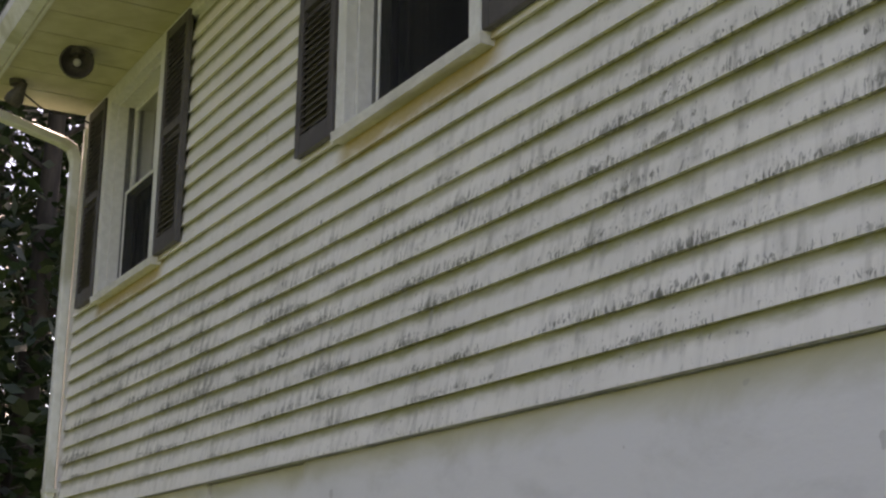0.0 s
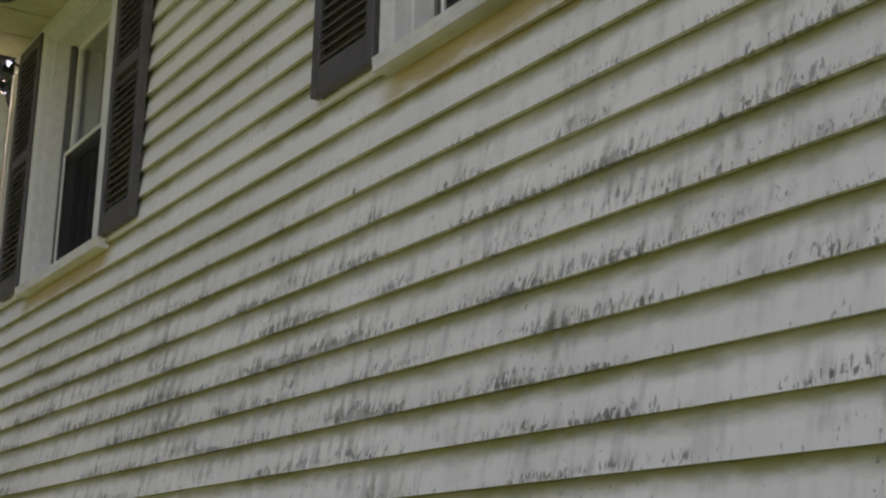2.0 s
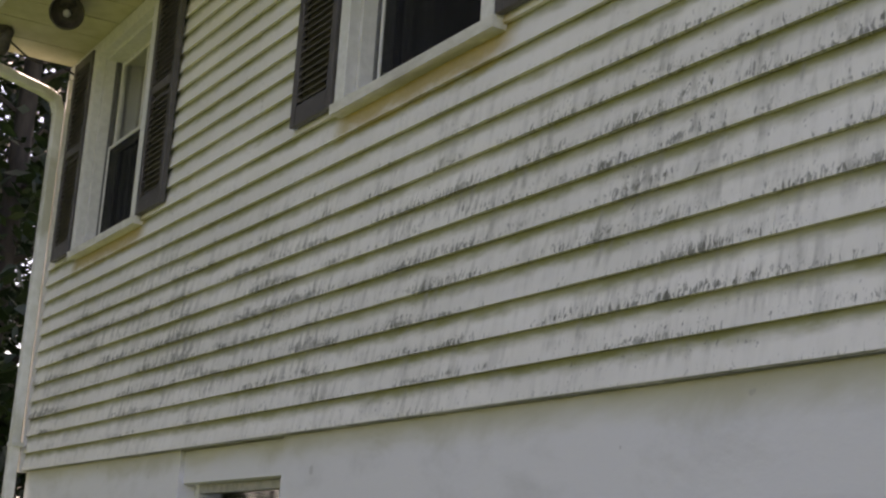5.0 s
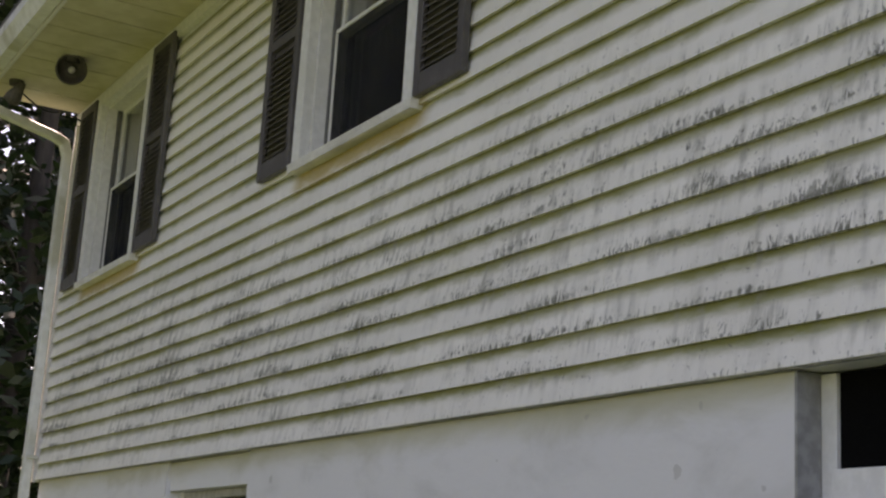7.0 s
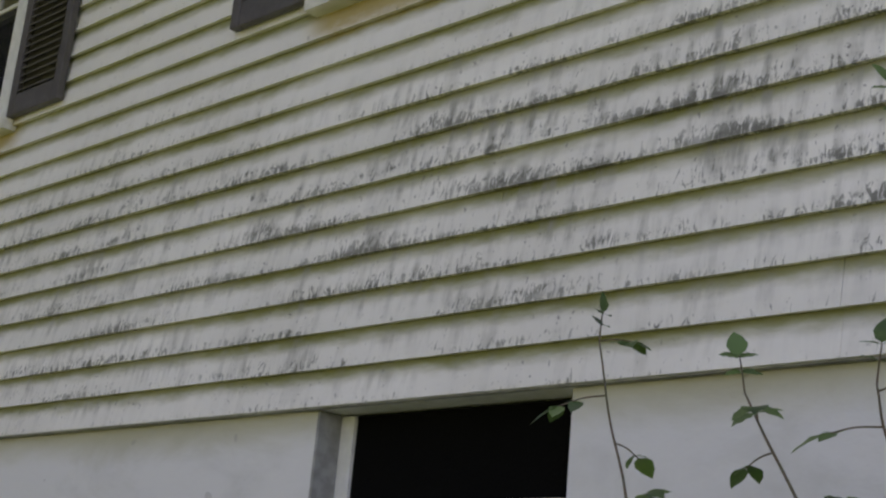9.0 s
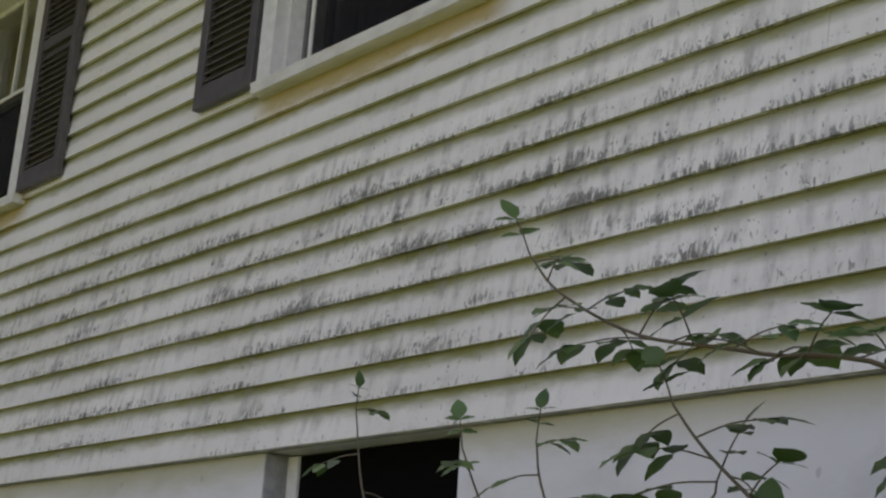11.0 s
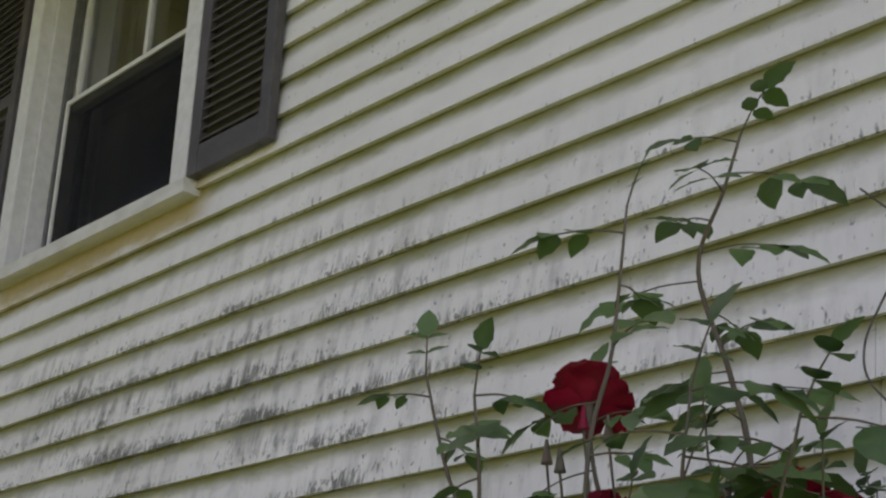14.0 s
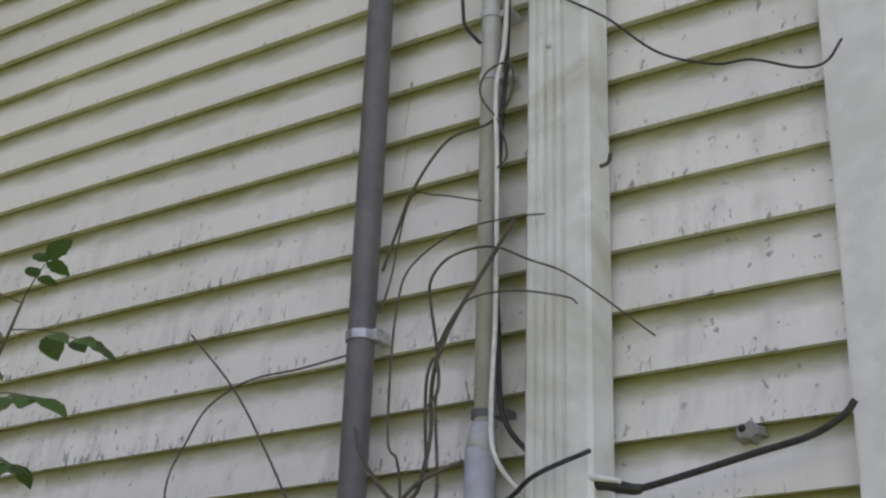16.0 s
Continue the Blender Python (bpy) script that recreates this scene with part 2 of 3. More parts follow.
        bmesh.ops.bevel(bm, geom=es, offset=bev, segments=2, profile=0.6, affect='EDGES')
    return bm


def abox(*a, bev=0.0):
    return box(bmesh.new(), *a, bev=bev)


def prism(profile, x0, x1, axis="x"):
    """A closed profile of (y, z) pairs drawn out along x."""
    bm = bmesh.new()
    a = [bm.verts.new((x0, y, z)) for y, z in profile]
    b = [bm.verts.new((x1, y, z)) for y, z in profile]
    n = len(profile)
    for i in range(n):
        bm.faces.new((a[i], a[(i + 1) % n], b[(i + 1) % n], b[i]))
    bm.faces.new(a[::-1]), bm.faces.new(b)
    bmesh.ops.recalc_face_normals(bm, faces=bm.faces)
    return bm


def smoothed(pts, n=6):
    """Catmull-Rom points through pts."""
    p = [Vector(q) for q in pts]
    p = [2 * p[0] - p[1]] + p + [2 * p[-1] - p[-2]]
    out = []
    for i in range(1, len(p) - 2):
        for k in range(n):
            t = k / n
            a, b, c, d = p[i - 1], p[i], p[i + 1], p[i + 2]
            out.append(0.5 * ((2 * b) + (c - a) * t + (2 * a - 5 * b + 4 * c - d) * t * t + (3 * b - a - 3 * c + d) * t ** 3))
    return out + [p[-2]]


def tube(bm, pts, r0, r1=None, sides=8, n=6, sx=1.0):
    r1 = r0 if r1 is None else r1
    p = smoothed(pts, n) if n else [Vector(q) for q in pts]
    rings = []
    side = None
    for i, q in enumerate(p):
        d = (p[min(i + 1, len(p) - 1)] - p[max(i - 1, 0)]).normalized()
        u = Vector((0, 1, 0.13)) if abs(d.y) < 0.9 else Vector((1, 0, 0.1))
        u = (u - d * u.dot(d)).normalized() if side is None else (side - d * side.dot(d)).normalized()
        side = u
        w = d.cross(u)
        r = r0 + (r1 - r0) * i / (len(p) - 1)
        rings.append([bm.verts.new(q + u * r * math.cos(a) + w * r * sx * math.sin(a)) for a in (2 * math.pi * k / sides for k in range(sides))])
    for a, b in zip(rings, rings[1:]):
        for k in range(sides):
            bm.faces.new((a[k], a[(k + 1) % sides], b[(k + 1) % sides], b[k]))
    bm.faces.new(rings[0][::-1]), bm.faces.new(rings[-1])
    return bm


def atube(*a, **k):
    return tube(bmesh.new(), *a, **k)


# ---- ground and house shell ----
bm = bmesh.new()
bmesh.ops.create_grid(bm, x_segments=60, y_segments=60, size=300)
for v in bm.verts:
    r = math.hypot(v.co.x, v.co.y)
    v.co.z = 0.0 if r < 30 else 0.5 * math.sin(v.co.x * 0.03) * math.cos(v.co.y * 0.027)
ground = part("ground", bm, M_GRASS)
tagged(ground, "wide mown green lawn round the house", "lawn", kind="structure")

FY = 0.03     # face of the foundation
R1 = (-1.00, 0.07, -0.62, 0.0)       # recess of one basement window: x0, x1, z0, z1
R2 = (3.468, 4.325, -0.34, 0.0)
xs = [XL + 0.02, R1[0], R1[1], R2[0], R2[1], XR - 0.02]
for i, top in enumerate((-0.004, R1[2], -0.004, R2[2], -0.004)):
    ob = part("wall_foundation", abox(xs[i], xs[i + 1], FY, 0.25, -0.3, Z0 + top), M_FOUND)
    tagged(ob, "white painted concrete foundation wall under the siding", "foundation wall", kind="structure")
bm = bmesh.new()
box(bm, XL + 0.02, XL + 0.25, 0.254, 7.0, -0.3, SOF + 0.1)
box(bm, XR - 0.25, XR - 0.02, 0.254, 7.0, -0.3, SOF + 0.1)
box(bm, XL + 0.254, XR - 0.254, 6.8, 7.0, -0.3, SOF + 0.1)
tagged(part("wall_rear", bm, M_ROOM), "plain rear and end walls of the house", "wall", kind="structure")
tagged(part("floor", abox(XL + 0.26, XR - 0.26, 0.26, 6.79, Z0 + 0.28, Z0 + 0.38), M_ROOM), "dark floor of the rooms inside", "floor", kind="structure")
tagged(part("ceiling", abox(XL + 0.26, XR - 0.26, 0.26, 6.79, SOF, SOF + 0.06), M_ROOM), "dim ceiling of the rooms inside", "ceiling", kind="structure")

OP = (0.458, 1.410, Z0 + 1.25, Z0 + 2.44)   # opening inside a window module
bm = bmesh.new()
cut = [XL] + [w + o for w in WIN for o in OP[:2]] + [XR]
for i in range(0, len(cut), 2):
    box(bm, cut[i], cut[i + 1], 0.022, 0.25, Z0, SOF)
for w in WIN:
    box(bm, w + OP[0], w + OP[1], 0.022, 0.25, Z0, OP[2])
    box(bm, w + OP[0], w + OP[1], 0.022, 0.25, OP[3], SOF)
wall_front = part("wall_front", bm, M_WHITE)
tagged(wall_front, "cream clapboard house wall stained by algae and mildew", "house wall", kind="structure")


def eave():
    th = base("eave", (0, 0, SOF))
    w = []
    x = XL + 0.02
    while x < XR + 0.4:
        w.append((x, min(x + 0.30, XR + 0.4)))
        x += 0.304
    for a, b in w:
        bm = prism([(-0.66, 0.0), (-0.66, 0.006), (0.02, 0.006), (0.02, 0.0)], a + 0.004, b - 0.004)
        part("soffit_panel", bm, M_SOFFIT, th)
    part("soffit_backing", abox(XL + 0.02, XR + 0.4, -0.66, 0.02, 0.012, 0.03), M_SOFFIT, th)
    part("fascia", abox(XL + 0.01, XR + 0.41, -0.685, -0.662, -0.03, 0.16, bev=0.004), M_WHITE, th)
    part("frieze_board", abox(XL, XR, -0.018, 0.02, -0.075, -0.002, bev=0.004), M_WHITE, th)
    part("roof", prism([(-0.78, 0.16), (-0.78, 0.20), (3.5, 1.85), (7.7, 0.20), (7.7, 0.16), (3.5, 1.79)], XL - 0.05, XR + 0.43), M_ROOF, th)
    tagged(th, "deep roof eave with yellowed vented soffit panels", "eave")
    return th


eave()


def gutter():
    th = base("gutter", (0, -0.06, SOF))
    prof = [(-0.63, 0.12), (-0.63, -0.02), (-0.70, -0.02), (-0.725, 0.03), (-0.745, 0.06), (-0.745, 0.12), (-0.735, 0.12), (-0.735, 0.065), (-0.715, 0.035), (-0.695, -0.012), (-0.638, -0.012), (-0.638, 0.12)]
    part("trough", prism(prof, XL + 0.02, XR + 0.41), M_GUTTER, th)
    part("end_cap", prism([prof[i] for i in (0, 1, 2, 3, 4, 5)], XL + 0.005, XL + 0.019), M_GUTTER, th)
    tagged(th, "white enamelled roof gutter along the eave", "gutter")


gutter()


def square_pipe(bm, pts, hx, hy):
    """A rectangular pipe with rounded edges along straight legs."""
    rings = []
    prof = [(hx, hy * 0.75), (hx * 0.8, hy), (-hx * 0.8, hy), (-hx, hy * 0.75), (-hx, -hy * 0.75), (-hx * 0.8, -hy), (hx * 0.8, -hy), (hx, -hy * 0.75)]
    p = [Vector(q) for q in pts]
    for i, q in enumerate(p):
        d = (p[min(i + 1, len(p) - 1)] - p[max(i - 1, 0)]).normalized()
        u = Vector((1, 0, 0))
        u = (u - d * u.dot(d)).normalized()
        w = d.cross(u)
        rings.append([bm.verts.new(q + u * a + w * b) for a, b in prof])
    for a, b in zip(rings, rings[1:]):
        for k in range(8):
            bm.faces.new((a[k], a[(k + 1) % 8], b[(k + 1) % 8], b[k]))
    bm.faces.new(rings[0][::-1]), bm.faces.new(rings[-1])
    bmesh.ops.recalc_face_normals(bm, faces=bm.faces)
    return bm


def corner_downspout():
    th = base("downspout", (XL, 0, 0))
    x = 0.0
    part("outlet_elbow", square_pipe(bmesh.new(), [(x + 0.16, -0.745, SOF - 0.01), (x + 0.16, -0.745, SOF - 0.05), (x + 0.15, -0.73, SOF - 0.09), (x + 0.14, -0.68, SOF - 0.115)], 0.042, 0.032), M_GUTTER, th)
    part("sloping_leg", square_pipe(bmesh.new(), [(x + 0.14, -0.68, SOF - 0.115), (x + 0.02, -0.16, SOF - 0.20)], 0.038, 0.029), M_GUTTER, th)
    part("wall_elbow", square_pipe(bmesh.new(), [(x + 0.02, -0.16, SOF - 0.20), (x, -0.09, SOF - 0.225), (x, -0.062, SOF - 0.30)], 0.042, 0.032), M_GUTTER, th)
    part("pipe", square_pipe(bmesh.new(), [(x, -0.060, SOF - 0.28), (x, -0.060, 0.10)], 0.038, 0.029), M_GUTTER, th)
    part("strap", abox(x - 0.041, x + 0.075, -0.094, -0.02, Z0 + 0.135, Z0 + 0.16, bev=0.003), M_GUTTER, th, "white strap round the pipe")
    part("shoe", square_pipe(bmesh.new(), [(x, -0.060, 0.12), (x, -0.075, 0.05), (x, -0.2, 0.0)], 0.040, 0.031), M_GUTTER, th)
    tagged(th, "white downspout with an elbow from the gutter, at the house corner", "downspout")


corner_downspout()


def floodlight(name, x, y, drop, r, aim, label):
    th = base(name, (x, y, SOF))
    bm = bmesh.new()
    bmesh.ops.create_cone(bm, cap_ends=True, segments=20, radius1=0.045, radius2=0.05, depth=0.03, matrix=Matrix.Translation((0, 0, -0.015)))
    part("mounting_plate", bm, M_LAMP, th)
    part("swivel_arm", atube([(0, 0, -0.03), (0, 0, -drop * 0.6), (0.0, 0, -drop)], 0.012), M_LAMP, th)
    head = look((0, 0, -drop), aim) 
    bm = bmesh.new()
    prof = [(r * 0.35, 0.10), (r * 0.55, 0.06), (r * 0.98, -0.01), (r, -0.05), (r * 0.9, -0.05), (r * 0.86, -0.012), (r * 0.45, 0.03)]
    rings = [[bm.verts.new(head @ Vector((q * math.cos(a), q * math.sin(a), h))) for a in (2 * math.pi * k / 24 for k in range(24))] for q, h in prof]
    for a, b in zip(rings, rings[1:]):
        for k in range(24):
            bm.faces.new((a[k], a[(k + 1) % 24], b[(k + 1) % 24], b[k]))
    bm.faces.new(rings[0]), bm.faces.new(rings[-1])
    bmesh.ops.recalc_face_normals(bm, faces=bm.faces)
    part("reflector_hood", bm, M_LAMP, th, smooth=True)
    bm = bmesh.new()
    bmesh.ops.create_uvsphere(bm, u_segments=16, v_segments=10, radius=r * 0.24, matrix=head @ Matrix.Translation((0, 0, 0.0)))
    part("bulb", bm, M_BULB, th, "pale glass bulb", smooth=True)
    tagged(th, label, "floodlight")
    return th


floodlight("floodlight", -2.45, -0.36, 0.075, 0.098, (3.0, -0.9, -0.9), "dark weathered round floodlight under the soffit")
floodlight("floodlight", -3.10, -0.55, 0.10, 0.055, (-2.0, -1.0, -2.4), "small rusty floodlight with a bare bulb under the soffit")
lamp_cable = part("lamp_cable", atube([(-3.10, -0.53, SOF - 0.06), (-3.18, -0.34, SOF - 0.13), (-3.28, -0.15, SOF - 0.09), (-3.36, -0.02, SOF - 0.10)], 0.006), M_BLACK)
tagged(lamp_cable, "black lamp cable sagging below the soffit", "cable")


# ---- windows ----
def window(n, w):
    th = base(f"window_{n}", (w, 0, 0))
    x0, x1, z0, z1 = OP
    part("casing", abox(x0 - 0.078, x0, -0.028, 0.02, z0 - 0.002, z1 + 0.07, bev=0.003), M_WHITE, th)
    part("casing", abox(x1, x1 + 0.078, -0.028, 0.02, z0 - 0.002, z1 + 0.07, bev=0.003), M_WHITE, th)
    part("head_casing", abox(x0 + 0.001, x1 - 0.001, -0.028, 0.02, z1, z1 + 0.07, bev=0.003), M_WHITE, th)
    part("window_sill", prism([(-0.042, z0 - 0.050), (-0.045, z0 - 0.010), (-0.03, z0 - 0.003), (0.20, z0 + 0.013), (0.20, z0 - 0.03), (0.02, z0 - 0.052)], x0 - 0.082, x1 + 0.100), M_SILL, th, "white painted sill with grey weather stains")
    part("jamb", abox(x0, x0 + 0.018, 0.021, 0.20, z0 + 0.014, z1), M_WHITE, th)
    part("jamb", abox(x1 - 0.018, x1, 0.021, 0.20, z0 + 0.014, z1), M_WHITE, th)
    part("head_jamb", abox(x0 + 0.019, x1 - 0.019, 0.021, 0.20, z1 - 0.018, z1), M_WHITE, th)
    a, b, mid = x0 + 0.02, x1 - 0.02, z0 + 0.62
    # storm window rails
    for q0, q1, y in ((a, a + 0.016, 0.080), (b - 0.016, b, 0.080)):
        part("storm_track", abox(q0, q1, y, y + 0.03, z0 + 0.02, z1 - 0.02, bev=0.002), M_DARKSASH, th, "dark storm window track")

    def sash(name, y, lo, hi, m, muntin):
        s = part(name, abox(a + 0.023, a + 0.046, y, y + 0.03, lo, hi, bev=0.003), m, th)
        part("stile", abox(b - 0.046, b - 0.023, y, y + 0.03, lo, hi, bev=0.003), m, s)
        part("rail", abox(a + 0.047, b - 0.047, y, y + 0.03, lo, lo + 0.026, bev=0.003), m, s)
        part("rail", abox(a + 0.047, b - 0.047, y, y + 0.03, hi - 0.026, hi, bev=0.003), m, s)
        if muntin:
            c = (a + b) / 2
            part("muntin", abox(c - 0.010, c + 0.010, y + 0.004, y + 0.026, lo + 0.027, hi - 0.027), m, s)
        g = part("pane", abox(a + 0.044, b - 0.044, y + 0.013, y + 0.017, lo + 0.022, hi - 0.022), M_GLASS, s)
        g.visible_shadow = False
    sash("upper_sash", 0.112, mid - 0.02, z1 - 0.02, M_WHITE, True)
    sash("lower_sash", 0.146, z0 + 0.016, mid + 0.02, M_DARKSASH, False)
    # half screen outside the lower sash
    part("screen_bar", abox(a + 0.023, b - 0.023, 0.086, 0.10, mid - 0.009, mid + 0.009, bev=0.002), M_WHITE, th)
    part("screen_bar", abox(a + 0.023, b - 0.023, 0.086, 0.10, z0 + 0.016, z0 + 0.036, bev=0.002), M_SASH, th)
    part("screen_stile", abox(a + 0.024, a + 0.040, 0.086, 0.10, z0 + 0.037, mid - 0.011), M_WHITE, th)
    part("insect_screen", abox(a + 0.041, b - 0.024, 0.092, 0.0935, z0 + 0.037, mid - 0.010), M_MESH, th, "dark fine insect screen")
    tagged(th, "white double-hung window with a stained sill and dark panes", "window", kind="structure")
    cu = base("curtain", (w, 0, 0))
    bm = bmesh.new()
    for s0, s1 in ((x0 - 0.05, x0 + 0.26), (x1 - 0.20, x1 + 0.05)):
        n_ = 26
        cols = []
        for i in range(n_ + 1):
            x = s0 + (s1 - s0) * i / n_
            y = 0.30 + 0.022 * math.sin(i * 1.25) + 0.006 * math.sin(i * 3.1)
            cols.append([bm.verts.new((x, y + 0.006 * k, z)) for k, z in ((0, z0 - 0.1), (1, z1 + 0.05))])
        for p, q in zip(cols, cols[1:]):
            bm.faces.new((p[0], q[0], q[1], p[1]))
    bmesh.ops.solidify(bm, geom=bm.faces[:], thickness=0.003)
    part("curtain_cloth", bm, M_CURTAIN, cu, smooth=True)
    part("curtain_rod", atube([(x0 - 0.1, 0.305, z1 + 0.055), (x1 + 0.1, 0.305, z1 + 0.055)], 0.009, n=0), M_METAL, cu)
    tagged(cu, "dim brown curtain hanging inside the window", "curtain")


for n, w in enumerate(WIN):
    window(n + 1, w)


def shutter():
    th = base("shutter")
    W, H, t = 0.362, 1.265, 0.030
    for x in (0, W - 0.045):
        part("stile", abox(x, x + 0.045, -t, -0.001, 0, H, bev=0.003), M_SHUT, th)
    for z, h in ((0, 0.085), (0.640, 0.05), (H - 0.06, 0.06)):
        part("rail", abox(0.046, W - 0.046, -t + 0.001, -0.001, z, z + h, bev=0.003), M_SHUT, th)
    part("back", abox(0.046, W - 0.046, -0.006, -0.002, 0.086, H - 0.061), M_SHUT, th)
    slat = done("slat", prism([(-0.029, 0.0), (-0.027, -0.004), (-0.010, 0.011), (-0.012, 0.015)], 0.047, W - 0.047), M_SHUT)
    for lo, hi in ((0.092, 0.633), (0.697, 1.197)):
        n = int((hi - lo) / 0.031)
        for i in range(n):
            s = new("slat", slat)
            s.parent, s.location = th, (0, 0, lo + 0.008 + i * 0.031)
    tagged(th, "charcoal louvred plastic shutter beside a window", "shutter", group="window shutters")
    return th


first = shutter()
first.location = (WIN[0], -0.006, Z0 + 1.243)
for w in WIN:
    for dx in (0.0, 1.506):
        if (w, dx) != (WIN[0], 0.0):
            copy_thing(first, pose(w + dx, -0.006, Z0 + 1.243))


# ---- basement windows ----
def basement_window(n, r, deep, screen):
    x0, x1, z0, z1 = r
    th = base(f"window_{n}", ((x0 + x1) / 2, 0, Z0 + z0))
    a, b = x0 - (x0 + x1) / 2, x1 - (x0 + x1) / 2
    h = z1 - z0
    y = FY + deep
    part("reveal", abox(a - 0.006, a + 0.003, FY - 0.002, y + 0.05, 0.0, h - 0.004), M_BARE if screen else M_FOUND, th, "bare grey concrete reveal" if screen else "")
    part("frame_side", abox(a + 0.004, a + 0.055, y, y + 0.05, 0.0, h - 0.006, bev=0.003), M_WHITE, th)
    part("frame_side", abox(b - 0.055, b - 0.002, y, y + 0.05, 0.0, h - 0.006, bev=0.003), M_WHITE, th)
    top = 0.0 if screen else 0.15
    if not screen:
        part("lintel_board", abox(a + 0.004, b - 0.004, FY + 0.02, y + 0.05, h - top, h - 0.006, bev=0.003), M_FOUND, th, "beige board over the window")
    part("frame_sill", abox(a + 0.056, b - 0.056, y - 0.02, y + 0.05, 0.0, 0.10 if screen else 0.05, bev=0.003), M_WHITE, th)
    if screen:
        part("insect_screen", abox(a + 0.056, b - 0.056, y + 0.012, y + 0.016, 0.10, h - 0.006), M_SCREEN_SHADE, th, "black insect screen")
        for q in (-0.11, 0.1):
            part("sash_bar", abox(q - 0.012, q + 0.012, y + 0.03, y + 0.05, 0.10, h - 0.006), M_DARKSASH, th)
    else:
        part("frame_head", abox(a + 0.056, b - 0.056, y, y + 0.05, h - top - 0.04, h - top - 0.002, bev=0.003), M_SASH, th)
        g = part("pane", abox(a + 0.056, b - 0.056, y + 0.02, y + 0.024, 0.05, h - top - 0.04), M_GLASS, th)
        g.visible_shadow = False
    # near-black sheet whose colour stands for the unlit cellar
    part("cellar_shade_sheet", abox(a - 0.1, b + 0.1, 0.30, 0.32, -0.1, h), M_SCREEN_SHADE, th)
    tagged(th, "basement window with a black screen in a white surround" if screen else "basement window set back below the siding", "basement window", kind="structure")


basement_window(4, R1, 0.08, False)
basement_window(5, R2, 0.075, True)

# ---- right-hand end: corner post, downspout, pipe, conduit, cables ----
tagged(part("corner_post", abox(7.416 + DX, XR + 0.02, -0.024, 0.03, Z0 - 0.015, SOF - 0.08, bev=0.004), M_WHITE), "smooth white corner post at the end of the siding", "corner post", kind="structure")
tagged(part("corner_post", abox(XL - 0.03, XL + 0.012, -0.016, 0.03, Z0 - 0.01, SOF - 0.08, bev=0.003), M_WHITE), "narrow white corner post beside the downspout", "corner post", kind="structure")


def fluted_downspout():
    th = base("downspout", (7.004 + DX, 0, 0))
    hx = 0.056
    prof = [(-hx, -0.012), (-hx, -0.078), (-hx + 0.006, -0.085)]
    for i in range(4):
        x = -0.035 + i * 0.016
        prof += [(x - 0.005, -0.086), (x - 0.002, -0.080), (x + 0.002, -0.080), (x + 0.005, -0.086)]
    prof += [(hx - 0.006, -0.085), (hx, -0.078), (hx, -0.012)]
    bm = bmesh.new()
    a = [bm.verts.new((x, y, 0.15)) for x, y in prof]
    b = [bm.verts.new((x, y, SOF - 0.02)) for x, y in prof]
    for i in range(len(prof)):
        j = (i + 1) % len(prof)
        bm.faces.new((a[i], a[j], b[j], b[i]))
    bm.faces.new(a[::-1]), bm.faces.new(b)
    bmesh.ops.recalc_face_normals(bm, faces=bm.faces)
    part("pipe", bm, M_GUTTER, th)
    for z in (Z0 + 0.955, Z0 - 0.6):
        bm = bmesh.new()
        bmesh.ops.create_uvsphere(bm, u_segments=10, v_segments=6, radius=0.005, matrix=Matrix.Translation((-0.012, -0.087, z)))
        part("screw", bm, M_METAL, th)
    part("shoe", square_pipe(bmesh.new(), [(0, -0.05, 0.17), (0, -0.07, 0.07), (0, -0.25, 0.0)], 0.056, 0.04), M_GUTTER, th)
    tagged(th, "pale fluted downspout fixed flat on the siding", "downspout")


fluted_downspout()


def dark_pipe():
    th = base("vent_pipe", (6.612 + DX, 0, 0))
    part("pipe", atube([(-0.010, -0.045, 0.0), (0, -0.045, Z0 + 0.5), (0.004, -0.045, SOF)], 0.0235, sides=14, n=3), M_PIPE, th, smooth=True)
    bm = atube([(0, -0.045, Z0 + 0.522), (0, -0.045, Z0 + 0.538)], 0.0265, sides=14, n=0)
    box(bm, 0.018, 0.036, -0.05, -0.006, Z0 + 0.520, Z0 + 0.540, bev=0.002)
    part("pipe_strap", bm, M_METAL, th, "galvanised strap")
    tagged(th, "dark grey plastic pipe strapped upright to the siding", "pipe")


dark_pipe()


def conduit():
    th = base("conduit", (6.847 + DX, 0, 0))
    part("upper_pipe", atube([(0.004, -0.034, Z0 + 0.33), (0, -0.034, SOF - 0.3)], 0.0175, sides=14, n=0), M_CONDUIT, th, smooth=True)
    part("lower_pipe", atube([(-0.004, -0.038, 0.1), (0.0, -0.038, Z0 + 0.31)], 0.0245, sides=14, n=0), M_CONDUIT, th, smooth=True)
    part("reducer", atube([(0, -0.037, Z0 + 0.305), (0.003, -0.035, Z0 + 0.35)], 0.0255, 0.019, sides=14, n=0), M_CONDUIT, th, smooth=True)
    for z in (0.36, 0.955, 1.08):
        bm = atube([(0.002, -0.034, Z0 + z), (0.002, -0.034, Z0 + z + 0.012)], 0.0205, sides=14, n=0)
        box(bm, 0.016, 0.045, -0.038, -0.006, Z0 + z, Z0 + z + 0.012, bev=0.002)
        part("pipe_clip", bm, M_CONDUIT if z > 0.5 else M_PIPE, th)
    tagged(th, "pale grey electrical conduit clipped to the siding", "conduit")


conduit()


